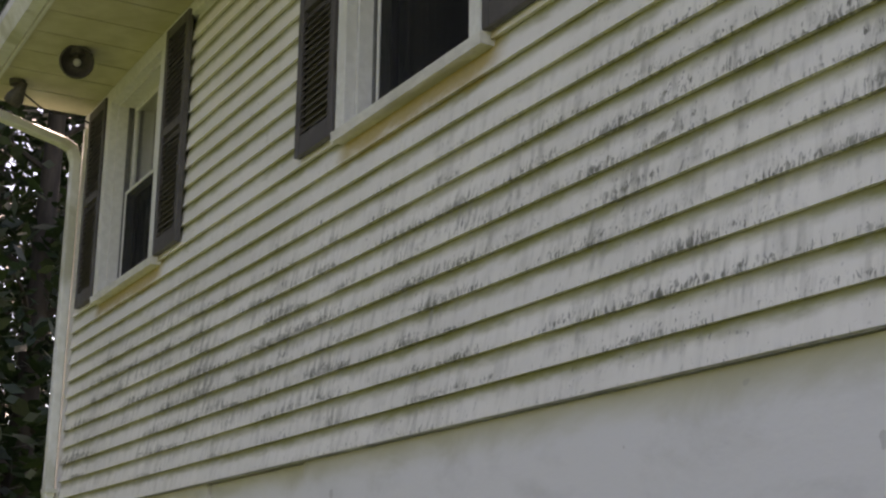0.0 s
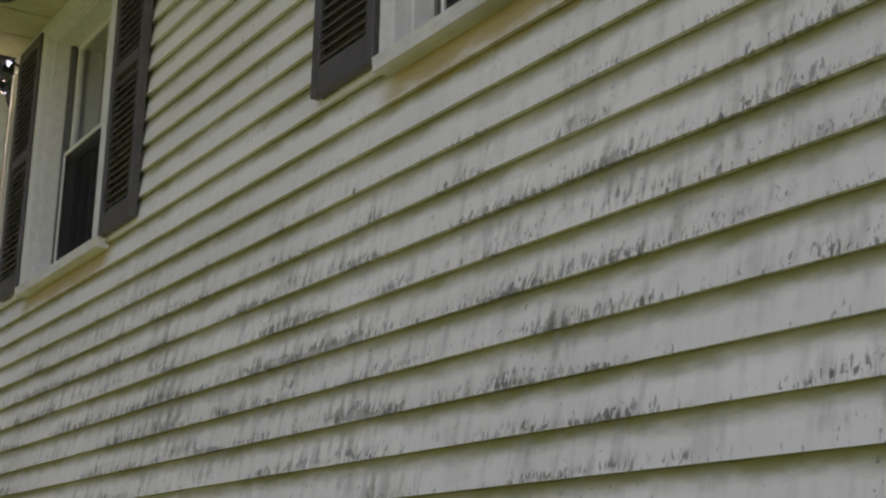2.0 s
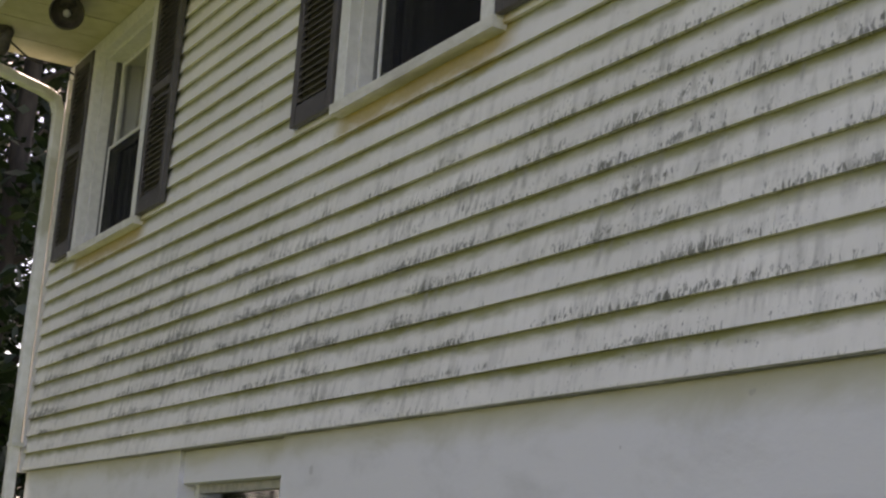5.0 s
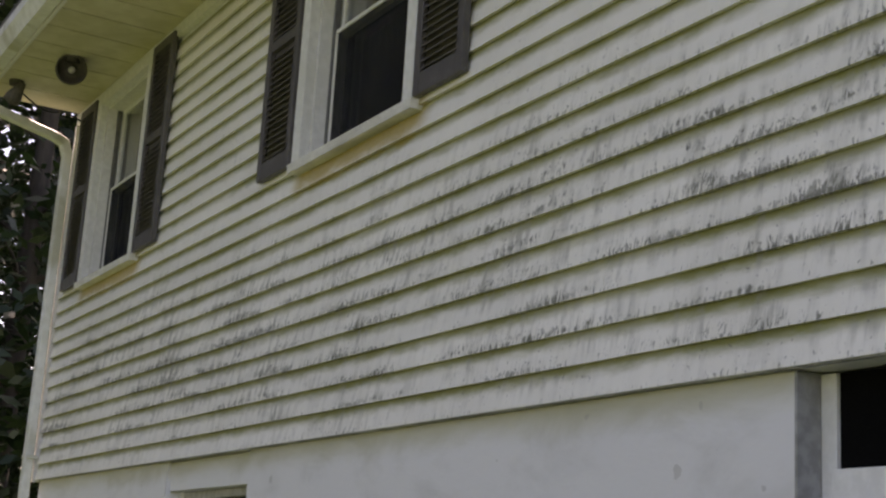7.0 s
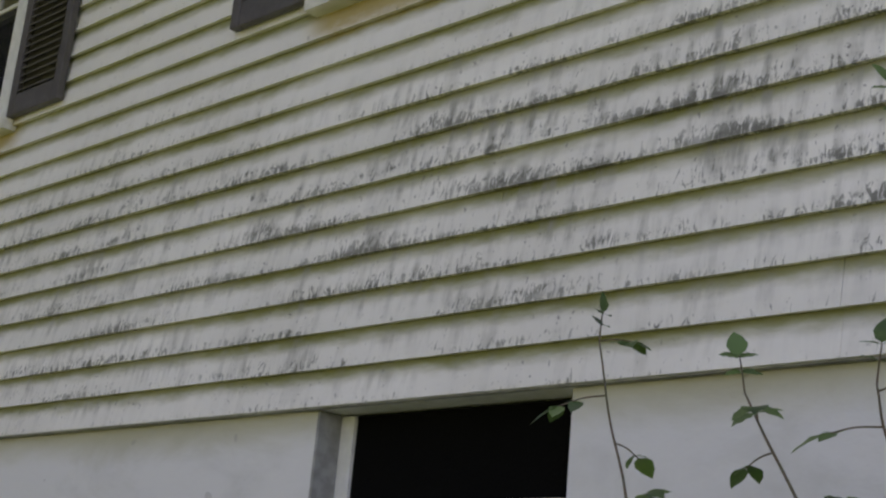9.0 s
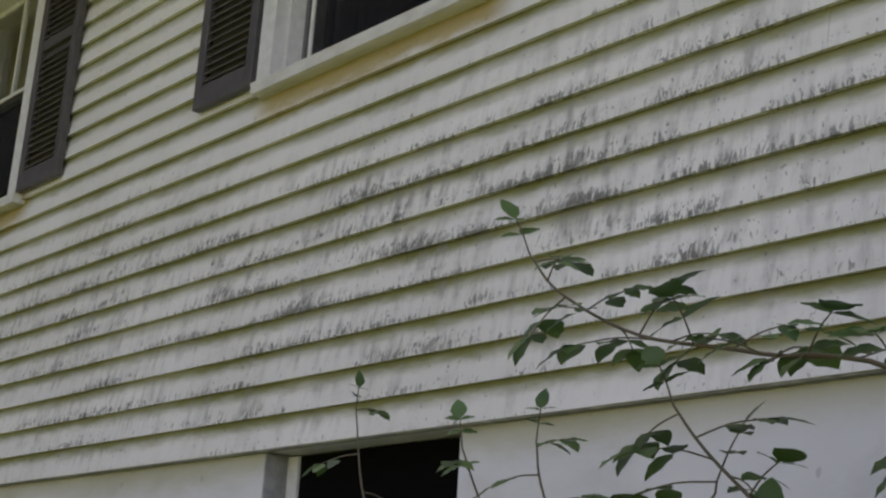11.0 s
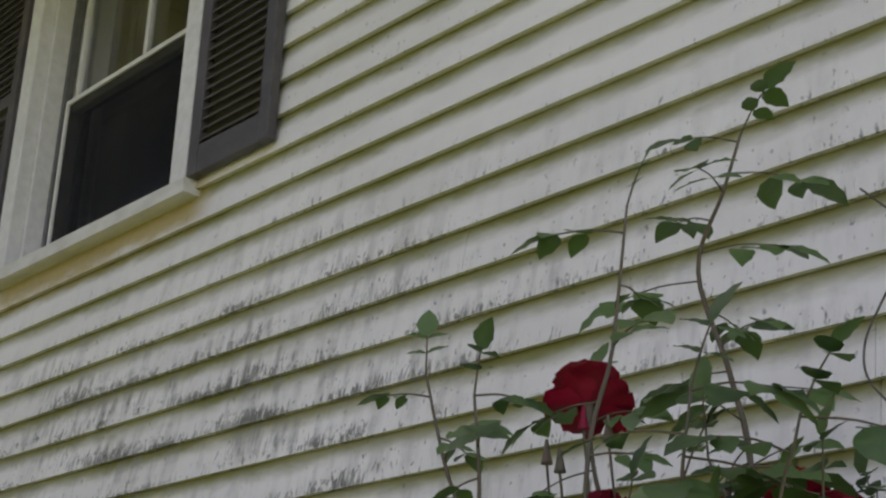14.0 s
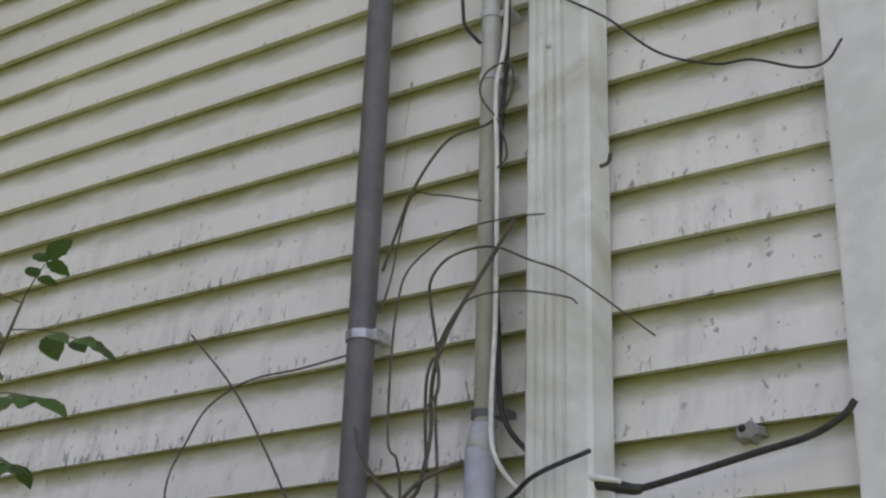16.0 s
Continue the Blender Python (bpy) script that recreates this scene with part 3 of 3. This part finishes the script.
# ---- cables and dead vines on the wall ----
def wire(name, xz, r, material, label, cat, y=-0.075, ends=None, taper=None):
    n = len(xz)
    r, taper = r * 0.68, (taper * 0.7 if taper else None)
    pts = [(x + DX, y + 0.010 * math.sin(i * 1.9) + (ends if ends and i in (0, n - 1) else 0), Z0 + z) for i, (x, z) in enumerate(xz)]
    ob = part(name, atube(pts, r, taper if taper else r, sides=7, n=7), material, None, smooth=True)
    return tagged(ob, label, cat)


V = "dry dark vine stem curling over the siding"
wire("vine_stem", [(6.671, 0.628), (6.689, 0.697), (6.731, 0.762), (6.797, 0.837), (6.869, 0.858), (6.913, 0.887), (6.922, 0.938), (6.893, 0.963), (6.86, 0.95), (6.862, 0.90), (6.89, 0.85), (6.903, 0.79), (6.895, 0.76)], 0.0042, M_VINE, V, "vine", taper=0.0022)
wire("vine_stem", [(6.66, 0.56), (6.672, 0.62), (6.715, 0.75), (6.767, 0.748), (6.847, 0.725)], 0.003, M_VINE, V, "vine", -0.062, taper=0.002)
wire("vine_stem", [(6.737, 0.20), (6.737, 0.24), (6.739, 0.292), (6.721, 0.321), (6.708, 0.444), (6.723, 0.548), (6.753, 0.607), (6.828, 0.658), (6.935, 0.659), (6.997, 0.644)], 0.0036, M_VINE, V, "vine", -0.10, taper=0.002)
wire("vine_stem", [(6.806, 0.458), (6.785, 0.538), (6.794, 0.575), (6.831, 0.608), (6.895, 0.617), (6.968, 0.576), (7.048, 0.529), (7.17, 0.421)], 0.0042, M_VINE, V, "vine", -0.105, taper=0.002)
wire("vine_stem", [(6.936, 0.655), (6.885, 0.597), (6.836, 0.51), (6.802, 0.44), (6.784, 0.387), (6.793, 0.332), (6.79, 0.279), (6.762, 0.238), (6.724, 0.234), (6.675, 0.299), (6.647, 0.357)], 0.0052, M_VINE, V, "vine", -0.095)
wire("vine_stem", [(6.795, 0.15), (6.809, 0.234), (6.812, 0.365), (6.817, 0.401), (6.802, 0.44), (6.816, 0.475), (6.867, 0.524), (6.939, 0.532), (7.029, 0.505), (7.057, 0.484)], 0.0042, M_VINE, V, "vine", -0.108, taper=0.002)
wire("vine_stem", [(6.79, 0.27), (6.778, 0.36), (6.79, 0.42), (6.805, 0.445), (6.80, 0.40), (6.79, 0.37)], 0.004, M_VINE, V, "vine", -0.10)
wire("vine_stem", [(6.64, 0.12), (6.70, 0.19), (6.762, 0.238), (6.80, 0.26), (6.85, 0.28)], 0.005, M_VINE, V, "vine", -0.10)
wire("vine_stem", [(6.228, 0.599), (6.331, 0.486), (6.421, 0.373), (6.493, 0.251), (6.53, 0.12)], 0.0028, M_VINE, "thin bare twig leaning on the siding", "twig", -0.05, taper=0.0034)
wire("vine_stem", [(6.616, 0.501), (6.488, 0.495), (6.385, 0.484), (6.296, 0.449), (6.236, 0.394), (6.214, 0.334), (6.229, 0.272), (6.30, 0.2), (6.42, 0.17), (6.55, 0.20)], 0.0028, M_VINE, "thin arching vine tied to the grey pipe", "vine", -0.055)
wire("twig", [(7.045, 0.735), (7.07, 0.742), (7.085, 0.75)], 0.005, M_VINE, "broken stub of vine beside the downspout", "twig", -0.05)
wire("overhead_wire", [(6.975, 1.08), (7.016, 1.041), (7.106, 0.962), (7.193, 0.872), (7.275, 0.835), (7.336, 0.819), (7.41, 0.779), (7.443, 0.787), (7.469, 0.816)], 0.0030, M_BLACK, "thin loose black wire hanging across the siding", "wire", -0.10)
wire("black_cable", [(6.79, 1.30), (6.796, 1.115), (6.814, 1.062), (6.843, 1.022)], 0.005, M_BLACK, "short black cable entering the pale conduit", "cable", -0.055)
wire("black_cable", [(6.885, 1.75), (6.886, 1.085), (6.886, 0.862), (6.877, 0.658), (6.876, 0.503), (6.888, 0.383), (6.911, 0.327), (6.941, 0.289)], 0.0065, M_BLACK, "black cable strapped along the pale conduit", "cable", -0.050)
wire("white_cable", [(6.893, 1.75), (6.893, 1.083), (6.884, 0.917), (6.888, 0.756), (6.880, 0.512), (6.882, 0.375), (6.892, 0.295), (6.913, 0.25), (6.94, 0.229)], 0.0062, M_WCABLE, "white cable hanging along the pale conduit", "cable", -0.066)
wire("black_cable", [(6.86, 0.17), (6.934, 0.215), (6.985, 0.239), (7.072, 0.264)], 0.0055, M_BLACK, "black cable crossing the downspout", "cable", -0.105)


def splice_cable():
    th = base("service_cable", (7.08 + DX, -0.06, Z0 + 0.22))
    pts = [(7.076, 0.223), (7.12, 0.216), (7.195, 0.228), (7.292, 0.246), (7.369, 0.260), (7.414, 0.281), (7.432, 0.30)]
    part("cable", atube([(x - 7.08, 0.02 * (i < 1), z - 0.22) for i, (x, z) in enumerate(pts)], 0.0052, sides=8), M_BLACK, th, smooth=True)
    part("splice_sleeve", atube([(-0.035, -0.005, 0.012), (-0.005, -0.008, 0.006), (0.03, -0.003, -0.004), (0.045, 0, -0.004)], 0.011, 0.007, sides=9), M_BLACK, th, "taped black splice", smooth=True)
    part("white_core", atube([(-0.05, -0.012, 0.018), (-0.02, -0.02, 0.014), (0.02, -0.014, 0.006)], 0.006, 0.004, sides=7), M_WCABLE, th, "bared white core", smooth=True)
    tagged(th, "thick black service cable with a taped splice", "cable")


splice_cable()


def torn_hole():
    th = base("patch", (7.264 + DX, 0.0, Z0 + 0.294))
    bm = bmesh.new()
    rnd = random.Random(3)
    ring = [(0.024 * math.cos(a) * rnd.uniform(0.7, 1.2), 0.018 * math.sin(a) * rnd.uniform(0.7, 1.2)) for a in (2 * math.pi * k / 14 for k in range(14))]
    top = [bm.verts.new((x * 0.7, -0.010, z * 0.7)) for x, z in ring]
    low = [bm.verts.new((x, 0.010, z)) for x, z in ring]
    for k in range(14):
        bm.faces.new((low[k], low[(k + 1) % 14], top[(k + 1) % 14], top[k]))
    bm.faces.new(top)
    bmesh.ops.recalc_face_normals(bm, faces=bm.faces)
    part("filler", bm, M_BARE, th)
    bm = bmesh.new()
    bmesh.ops.create_uvsphere(bm, u_segments=10, v_segments=6, radius=0.006, matrix=Matrix.Translation((-0.008, -0.009, 0.004)))
    part("hole", bm, M_BLACK, th)
    tagged(th, "dirty patched hole in the siding", "patch")


torn_hole()


# ---- rose bush ----
def leaf_mesh(k):
    """A leaflet along +y, folded along its rib, with a toothed edge and a drooping tip."""
    bm = bmesh.new()
    n = 7
    rib, lt, rt = [], [], []
    for i in range(n + 1):
        t = i / n
        w = 0.34 * math.sin(math.pi * min(1, t ** 0.8)) ** 0.85 * (1 + 0.06 * (i % 2))
        d = -0.16 * t * t * (1 + 0.4 * k)
        rib.append(bm.verts.new((0, t, d)))
        if 0 < i < n:
            lt.append(bm.verts.new((-w, t - 0.03 * (i % 2), d + 0.11 * w + 0.02 * math.sin(3 * i + k))))
            rt.append(bm.verts.new((w, t + 0.02 * (i % 2), d + 0.13 * w + 0.02 * math.cos(2 * i + k))))
    for s, flip in ((lt, 1), (rt, -1)):
        fs = [(rib[0], rib[1], s[0])] + [(rib[i], rib[i + 1], s[i], s[i - 1]) for i in range(1, n - 1)] + [(rib[n - 1], rib[n], s[n - 2])]
        for f in fs:
            bm.faces.new(f[::flip])
    return done("leaf", bm, M_ROSELEAF, smooth=True)


LEAVES = [leaf_mesh(k) for k in range(3)]


def petal(bm, m, size, cup, rnd):
    rows = []
    for i in range(5):
        v = i / 4
        row = []
        for j in range(6):
            u = j / 5 * 2 - 1
            w = (0.25 + 0.75 * math.sin(math.pi * (0.12 + 0.62 * v))) * 0.5
            edge = 0.15 * math.sin(7 * u + rnd.random() * 3) * v * v
            p = Vector((u * w, cup * (v ** 1.4) * 0.55 - 0.32 * u * u * w + edge + (0.22 * max(0, v - 0.7)), v * (1 - 0.12 * u * u)))
            row.append(bm.verts.new(m @ (p * size)))
        rows.append(row)
    for a, b in zip(rows, rows[1:]):
        for j in range(5):
            bm.faces.new((a[j], a[j + 1], b[j + 1], b[j]))


def rose_mesh(seed, r=0.053):
    rnd = random.Random(seed)
    bm = bmesh.new()
    for ring, (n, tilt, size) in enumerate(((5, 6, 0.72), (7, 20, 0.82), (8, 34, 0.92), (9, 50, 0.98), (10, 68, 1.0), (9, 86, 0.92))):
        for k in range(n):
            a = 2 * math.pi * (k + rnd.uniform(-0.2, 0.2)) / n + ring * 0.7
            m = Matrix.Rotation(a, 4, 'Z') @ Matrix.Translation((0, r * 0.05 * ring, r * 0.05 * (3 - ring))) @ Matrix.Rotation(radians(-tilt + rnd.uniform(-12, 12)), 4, 'X') @ Matrix.Rotation(radians(rnd.uniform(-14, 14)), 4, 'Z')
            petal(bm, m, r * size * rnd.uniform(0.85, 1.15), rnd.uniform(-0.45, -0.05), rnd)
    return done("blossom", bm, M_PETAL, smooth=True)


ROSES = [rose_mesh(s) for s in (1, 2, 3)]


def rose_bush():
    org = Vector((6.5, -0.62, 0))
    th = base("rose_bush", org)
    rnd = random.Random(21)
    count = [0]
    inner = bmesh.new()

    def leaf(p, d, up, size):
        count[0] += 1
        me = LEAVES[rnd.randrange(3)]
        y = d.normalized()
        x = y.cross(up).normalized()
        z = x.cross(y)
        m = Matrix.Translation(p) @ Matrix((x, y, z)).transposed().to_4x4() @ Matrix.Diagonal((size * rnd.uniform(0.85, 1.15), size, size, 1))
        if count[0] <= 300:
            o = new("leaf", me)
            o.parent = th
            o.matrix_local = m
        else:
            vs = [inner.verts.new(m @ v.co) for v in me.vertices]
            for f in me.polygons:
                inner.faces.new([vs[i] for i in f.vertices])

    def compound(p, d, size, owner, n=5):
        """A stalk with a leaflet at its end and pairs along it."""
        d = (d + Vector((0, 0, rnd.uniform(-0.25, 0.1)))).normalized()
        L = size * 1.7
        e = p + d * L + Vector((0, 0, -0.12 * L))
        part("leaf_stalk", atube([p, (p + e) / 2 + Vector((0, 0, 0.06 * L)), e], 0.0014, 0.0009, sides=5, n=3), M_CANE, owner)
        up = Vector((rnd.uniform(-0.4, 0.4), rnd.uniform(-0.7, 0.1), 1)).normalized()
        side = d.cross(up).normalized()
        leaf(e, d + Vector((0, 0, -0.35)), up, size * rnd.uniform(0.95, 1.2))
        for f in ((0.55, 0.95) if n == 5 else (0.8,)):
            for s in (-1, 1):
                leaf(p.lerp(e, f), side * s * 0.9 + d * 0.45 + Vector((0, 0, rnd.uniform(-0.45, 0.05))), up, size * rnd.uniform(0.7, 0.95))

    def cane(pts, r0, r1, every, size, name="cane", start=0.15, both=1):
        p = [Vector(q) - org for q in pts]
        c = part(name, atube(p, r0, r1, sides=7, n=6), M_CANE, th, smooth=True)
        line = smoothed(p, 10)
        L = sum((b - a).length for a, b in zip(line, line[1:]))
        run, nxt, turn = 0.0, L * start, rnd.uniform(0, 6)
        for a, b in zip(line, line[1:]):
            run += (b - a).length
            while run > nxt:
                nxt += every * rnd.uniform(0.55, 1.0)
                turn += 2.4
                ax = (b - a).normalized()
                o = Vector((math.cos(turn), 0.6 * math.sin(turn), 0.25))
                o = (o - ax * o.dot(ax) * 0.6).normalized()
                compound(b, o, size * rnd.uniform(0.7, 1.15), c, 5 if rnd.random() < 0.7 else 3)
        compound(line[-1], (line[-1] - line[-3]).normalized() + Vector((0.3, 0, 0.2)), size * 0.7, c, 5)
        return line

    root = (6.5, -0.62, 0.0)
    # tall cane with the bare upper stem
    cane([root, (6.56, -0.56, 1.1), (6.49, -0.52, 1.93), (6.45, -0.50, 2.12), (6.405, -0.50, 2.28), (6.45, -0.50, 2.38), (6.48, -0.50, 2.45)], 0.0056, 0.0020, 0.050, 0.064, start=0.66)
    cane([root, (6.52, -0.78, 1.1), (6.50, -0.84, 1.85), (6.515, -0.81, 2.08), (6.53, -0.80, 2.24)], 0.0043, 0.0015, 0.085, 0.044, start=0.78)
    cane([root, (6.42, -0.80, 1.2), (6.34, -0.82, 1.80), (6.25, -0.80, 2.0), (6.215, -0.80, 2.11)], 0.0046, 0.0016, 0.060, 0.046, start=0.74)
    # cane that carries the large blossom
    cane([root, (6.42, -0.62, 1.3), (6.36, -0.61, 1.85), (6.32, -0.61, 2.0), (6.30, -0.60, 2.09)], 0.0050, 0.0024, 0.070, 0.054, start=0.74)
    cane([root, (6.46, -0.86, 1.2), (6.44, -0.93, 1.75), (6.43, -0.92, 1.92), (6.42, -0.92, 2.02)], 0.0043, 0.0016, 0.055, 0.046, start=0.72)
    # long sprays that reach out over the lawn
    cane([(6.5, -0.64, 0.6), (6.45, -0.95, 1.3), (6.26, -1.08, 1.63), (6.05, -1.09, 1.70), (5.86, -1.08, 1.75), (5.74, -1.10, 1.82), (5.69, -1.11, 1.88)], 0.0043, 0.0014, 0.046, 0.054, start=0.58)
    cane([(6.5, -0.64, 0.5), (6.3, -0.95, 1.1), (6.10, -1.06, 1.45), (5.95, -1.06, 1.60), (5.90, -1.06, 1.66)], 0.0037, 0.0016, 0.046, 0.056, start=0.62)
    cane([(6.5, -0.64, 0.4), (5.8, -0.90, 0.9), (5.35, -1.0, 1.38), (5.25, -1.01, 1.58), (5.21, -1.01, 1.73)], 0.0034, 0.0012, 0.085, 0.036, start=0.74)
    cane([(6.5, -0.64, 0.4), (5.9, -0.85, 0.9), (5.56, -0.92, 1.36), (5.42, -0.92, 1.58), (5.37, -0.92, 1.67)], 0.0034, 0.0014, 0.065, 0.046, start=0.74)
    cane([(6.5, -0.64, 0.5), (6.0, -0.88, 1.0), (5.68, -0.95, 1.40), (5.58, -0.95, 1.58), (5.56, -0.95, 1.66)], 0.0036, 0.0014, 0.060, 0.046, start=0.72)
    # dense lower growth
    for i in range(58):
        x, y = rnd.uniform(6.10, 6.85), rnd.uniform(-0.90, -0.36)
        z = rnd.uniform(1.50, 1.86) - 0.30 * max(0.0, 6.35 - x) + 0.16 * max(0.0, min(1.0, (x - 6.38) / 0.12))
        cane([(6.5 + rnd.uniform(-0.1, 0.1), -0.62, 0.1), ((6.5 + x) / 2, y * 0.95, z * 0.6), (x + rnd.uniform(-0.05, 0.05), y, z * 0.92), (x, y, z)], 0.0034, 0.0014, 0.045, 0.062, start=0.66)
    for i in range(24):
        x, y = rnd.uniform(5.92, 6.42), rnd.uniform(-1.05, -0.74)
        z = rnd.uniform(1.36, 1.64)
        cane([(6.45 + rnd.uniform(-0.1, 0.1), -0.66, 0.1), ((6.5 + x) / 2, y * 0.9, z * 0.6), (x + rnd.uniform(0.0, 0.08), y, z * 0.93), (x, y, z)], 0.0034, 0.0014, 0.045, 0.062, start=0.68)
    tagged(part("inner_foliage", inner, M_ROSELEAF, th, smooth=True), kind="stuff")
    # blossoms: place, size, way it faces
    spots = ((6.30, -0.60, 2.11, 0.90), (6.34, -0.62, 1.955, 0.62), (6.35, -0.63, 1.90, 0.66), (6.27, -0.62, 1.86, 0.55), (6.50, -0.60, 1.91, 0.95), (6.58, -0.58, 1.95, 0.75), (6.63, -0.58, 1.90, 0.95), (6.42, -0.66, 1.76, 1.0), (6.38, -0.68, 1.69, 1.0), (6.42, -0.70, 1.62, 1.0), (6.56, -0.62, 1.82, 1.0))
    for i, (x, y, z, s) in enumerate(spots):
        b = part("sepal_cup", atube([(x - org.x, y - org.y, z - 0.05), (x - org.x, y - org.y, z - 0.01)], 0.003, 0.010 * s, sides=8, n=3), M_CANE, th)
        o = new("blossom", ROSES[i % 3])
        o.parent = th
        o.matrix_local = pose(x - org.x, y - org.y, z - 0.012, 44 + rnd.uniform(-16, 16), rnd.uniform(0, 34), rnd.uniform(0, 360)) @ Matrix.Diagonal((s, s, s, 1))
    for x, y, z in ((6.31, -0.62, 2.06), (6.24, -0.61, 2.03), (6.35, -0.62, 2.04), (6.28, -0.63, 2.01)):
        part("bud", atube([(x - org.x, y - org.y, z), (x - org.x, y - org.y, z + 0.014), (x - org.x, y - org.y, z + 0.032)], 0.008, 0.002, sides=8, n=3), M_PETAL if z > 2.05 else M_CANE, th, smooth=True)
        part("bud_stalk", atube([(x - org.x + 0.01, y - org.y, z - 0.09), (x - org.x, y - org.y, z)], 0.0018, sides=5, n=2), M_CANE, th)
    tagged(th, "tall rose bush with dark green leaves and crimson double blossoms", "rose bush")


rose_bush()


# ---- trees ----
def leaf_cloud(bm, centre, spread, count, size, rnd):
    for _ in range(count):
        d = Vector((rnd.gauss(0, 1), rnd.gauss(0, 1), rnd.gauss(0, 0.8)))
        p = Vector(centre) + d * spread * 0.5
        s = size * rnd.uniform(0.6, 1.4)
        u = Vector((rnd.uniform(-1, 1), rnd.uniform(-1, 1), rnd.uniform(-0.6, 0.6))).normalized()
        w = u.cross(Vector((rnd.uniform(-1, 1), rnd.uniform(-1, 1), rnd.uniform(-1, 1)))).normalized()
        bm.faces.new([bm.verts.new(q) for q in (p - u * s, p + w * s * 0.45, p + u * s, p - w * s * 0.45)])


def tree(x, y, h, seed, low=0.12, leaves=96, size=0.125):
    rnd = random.Random(seed)
    th = base("tree", (x, y, 0))
    lean = (rnd.uniform(-0.5, 0.5), rnd.uniform(-0.5, 0.5))
    top = Vector((lean[0], lean[1], h))
    r = h * 0.014 + 0.04
    part("trunk", atube([(0, 0, -0.1), (lean[0] * 0.2, lean[1] * 0.3, h * 0.35), (lean[0] * 0.7, lean[1] * 0.6, h * 0.7), top * 0.97], r, r * 0.2, sides=9, n=4), M_BARK, th, smooth=True)
    crown = bmesh.new()
    for i in range(22):
        f = low + (0.97 - low) * i / 21
        a = i * 2.4 + rnd.uniform(-0.5, 0.5)
        L = h * (0.24 * (1 - f) + 0.07) * rnd.uniform(0.7, 1.25)
        s = Vector((lean[0] * f, lean[1] * f, h * f))
        e = s + Vector((math.cos(a) * L, math.sin(a) * L, L * rnd.uniform(0.1, 0.55)))
        m = (s + e) / 2 + Vector((0, 0, L * 0.12))
        part("limb", atube([s, m, e], r * 0.34 * (1.1 - f), 0.01, sides=5, n=2), M_BARK, th)
        for q in (0.45, 0.7, 0.9, 1.05):
            c = s.lerp(e, q) + Vector((rnd.gauss(0, 0.25), rnd.gauss(0, 0.25), rnd.gauss(0, 0.2)))
            leaf_cloud(crown, c, L * 0.34 + 0.25, leaves, size, rnd)
    part("crown", crown, M_TREELEAF, th)
    tagged(th, "tall dark broadleaf tree at the edge of the woods", "tree", group="woodland trees")
    return th


TREES = []
for i, (x, y, h) in enumerate(((-13, 1.8, 13), (-16, 5.5, 15), (-19, 2.6, 16), (-12, -2.0, 11), (-21, 8.5, 15), (-15.5, 0.2, 10), (-24, 4.6, 17), (-26, -1.5, 16), (-18, 10.5, 14))):
    TREES.append(tree(x, y, h, 40 + i, low=0.05 if i % 2 else 0.16))
for i, (x, y, h) in enumerate(((-12, -7, 15), (-16, -10, 18), (-20, -8, 19), (-9, -13, 16), (-13, -15, 18), (-4, -18, 15), (-24, -13, 20), (3, -20, 16), (-8, -9.5, 14))):
    c = copy_thing(TREES[i], pose(x, y, 0, 0, 0, 70 * i + 30))
    c.scale = (h / 12,) * 3


def undergrowth():
    rnd = random.Random(5)
    bm = bmesh.new()
    for _ in range(620):
        x = rnd.uniform(-30, -11)
        y = rnd.uniform(-4, 12)
        leaf_cloud(bm, (x, y, rnd.uniform(0.3, 4.2)), 1.6, 34, 0.15, rnd)
    ob = part("undergrowth", bm, M_TREELEAF)
    tagged(ob, "dense dark green brush under the trees", "brush", kind="stuff")


undergrowth()


# ---- siding: every course a row of boards, butted at staggered joints ----
def siding():
    """Each board overlaps the one below; its lip stands proud."""
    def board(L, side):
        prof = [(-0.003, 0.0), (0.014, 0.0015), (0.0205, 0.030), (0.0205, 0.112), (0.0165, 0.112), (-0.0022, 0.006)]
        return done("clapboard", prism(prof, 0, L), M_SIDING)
    rnd = random.Random(11)
    shared = {}
    k = 0
    while k * C + 0.11 < SOF - Z0 - 0.02:
        z = k * C
        blocked = []
        for w in WIN:
            if z + 0.06 > OP[2] - Z0 - 0.05 and z < OP[3] - Z0 + 0.06:
                blocked.append((w + OP[0] - 0.076, w + OP[1] + 0.076))
        spans, x = [], XL + 0.013
        for a, b in blocked:
            spans.append((x, a))
            x = b
        spans.append((x, 7.415 + DX))
        for a, b in spans:
            if b - a < 0.03:
                continue
            joints = [q for q in (XL + ((k // 2) * 1.37 + 1.2) % 3.66 + 3.66 * j for j in range(-1, 4)) if a + 0.5 < q < b - 0.5]
            ends = [a] + joints + [b]
            for p, q in zip(ends, ends[1:]):
                L = round(q - p - 0.0012, 3)
                if L not in shared:
                    shared[L] = board(L, 0)
                o = new("clapboard", shared[L])
                o.parent = wall_front
                o.location = (p, rnd.uniform(-0.0008, 0.0008), Z0 + z)
                o.rotation_euler = (0, radians(rnd.uniform(-0.012, 0.012)), 0)
        k += 1


siding()
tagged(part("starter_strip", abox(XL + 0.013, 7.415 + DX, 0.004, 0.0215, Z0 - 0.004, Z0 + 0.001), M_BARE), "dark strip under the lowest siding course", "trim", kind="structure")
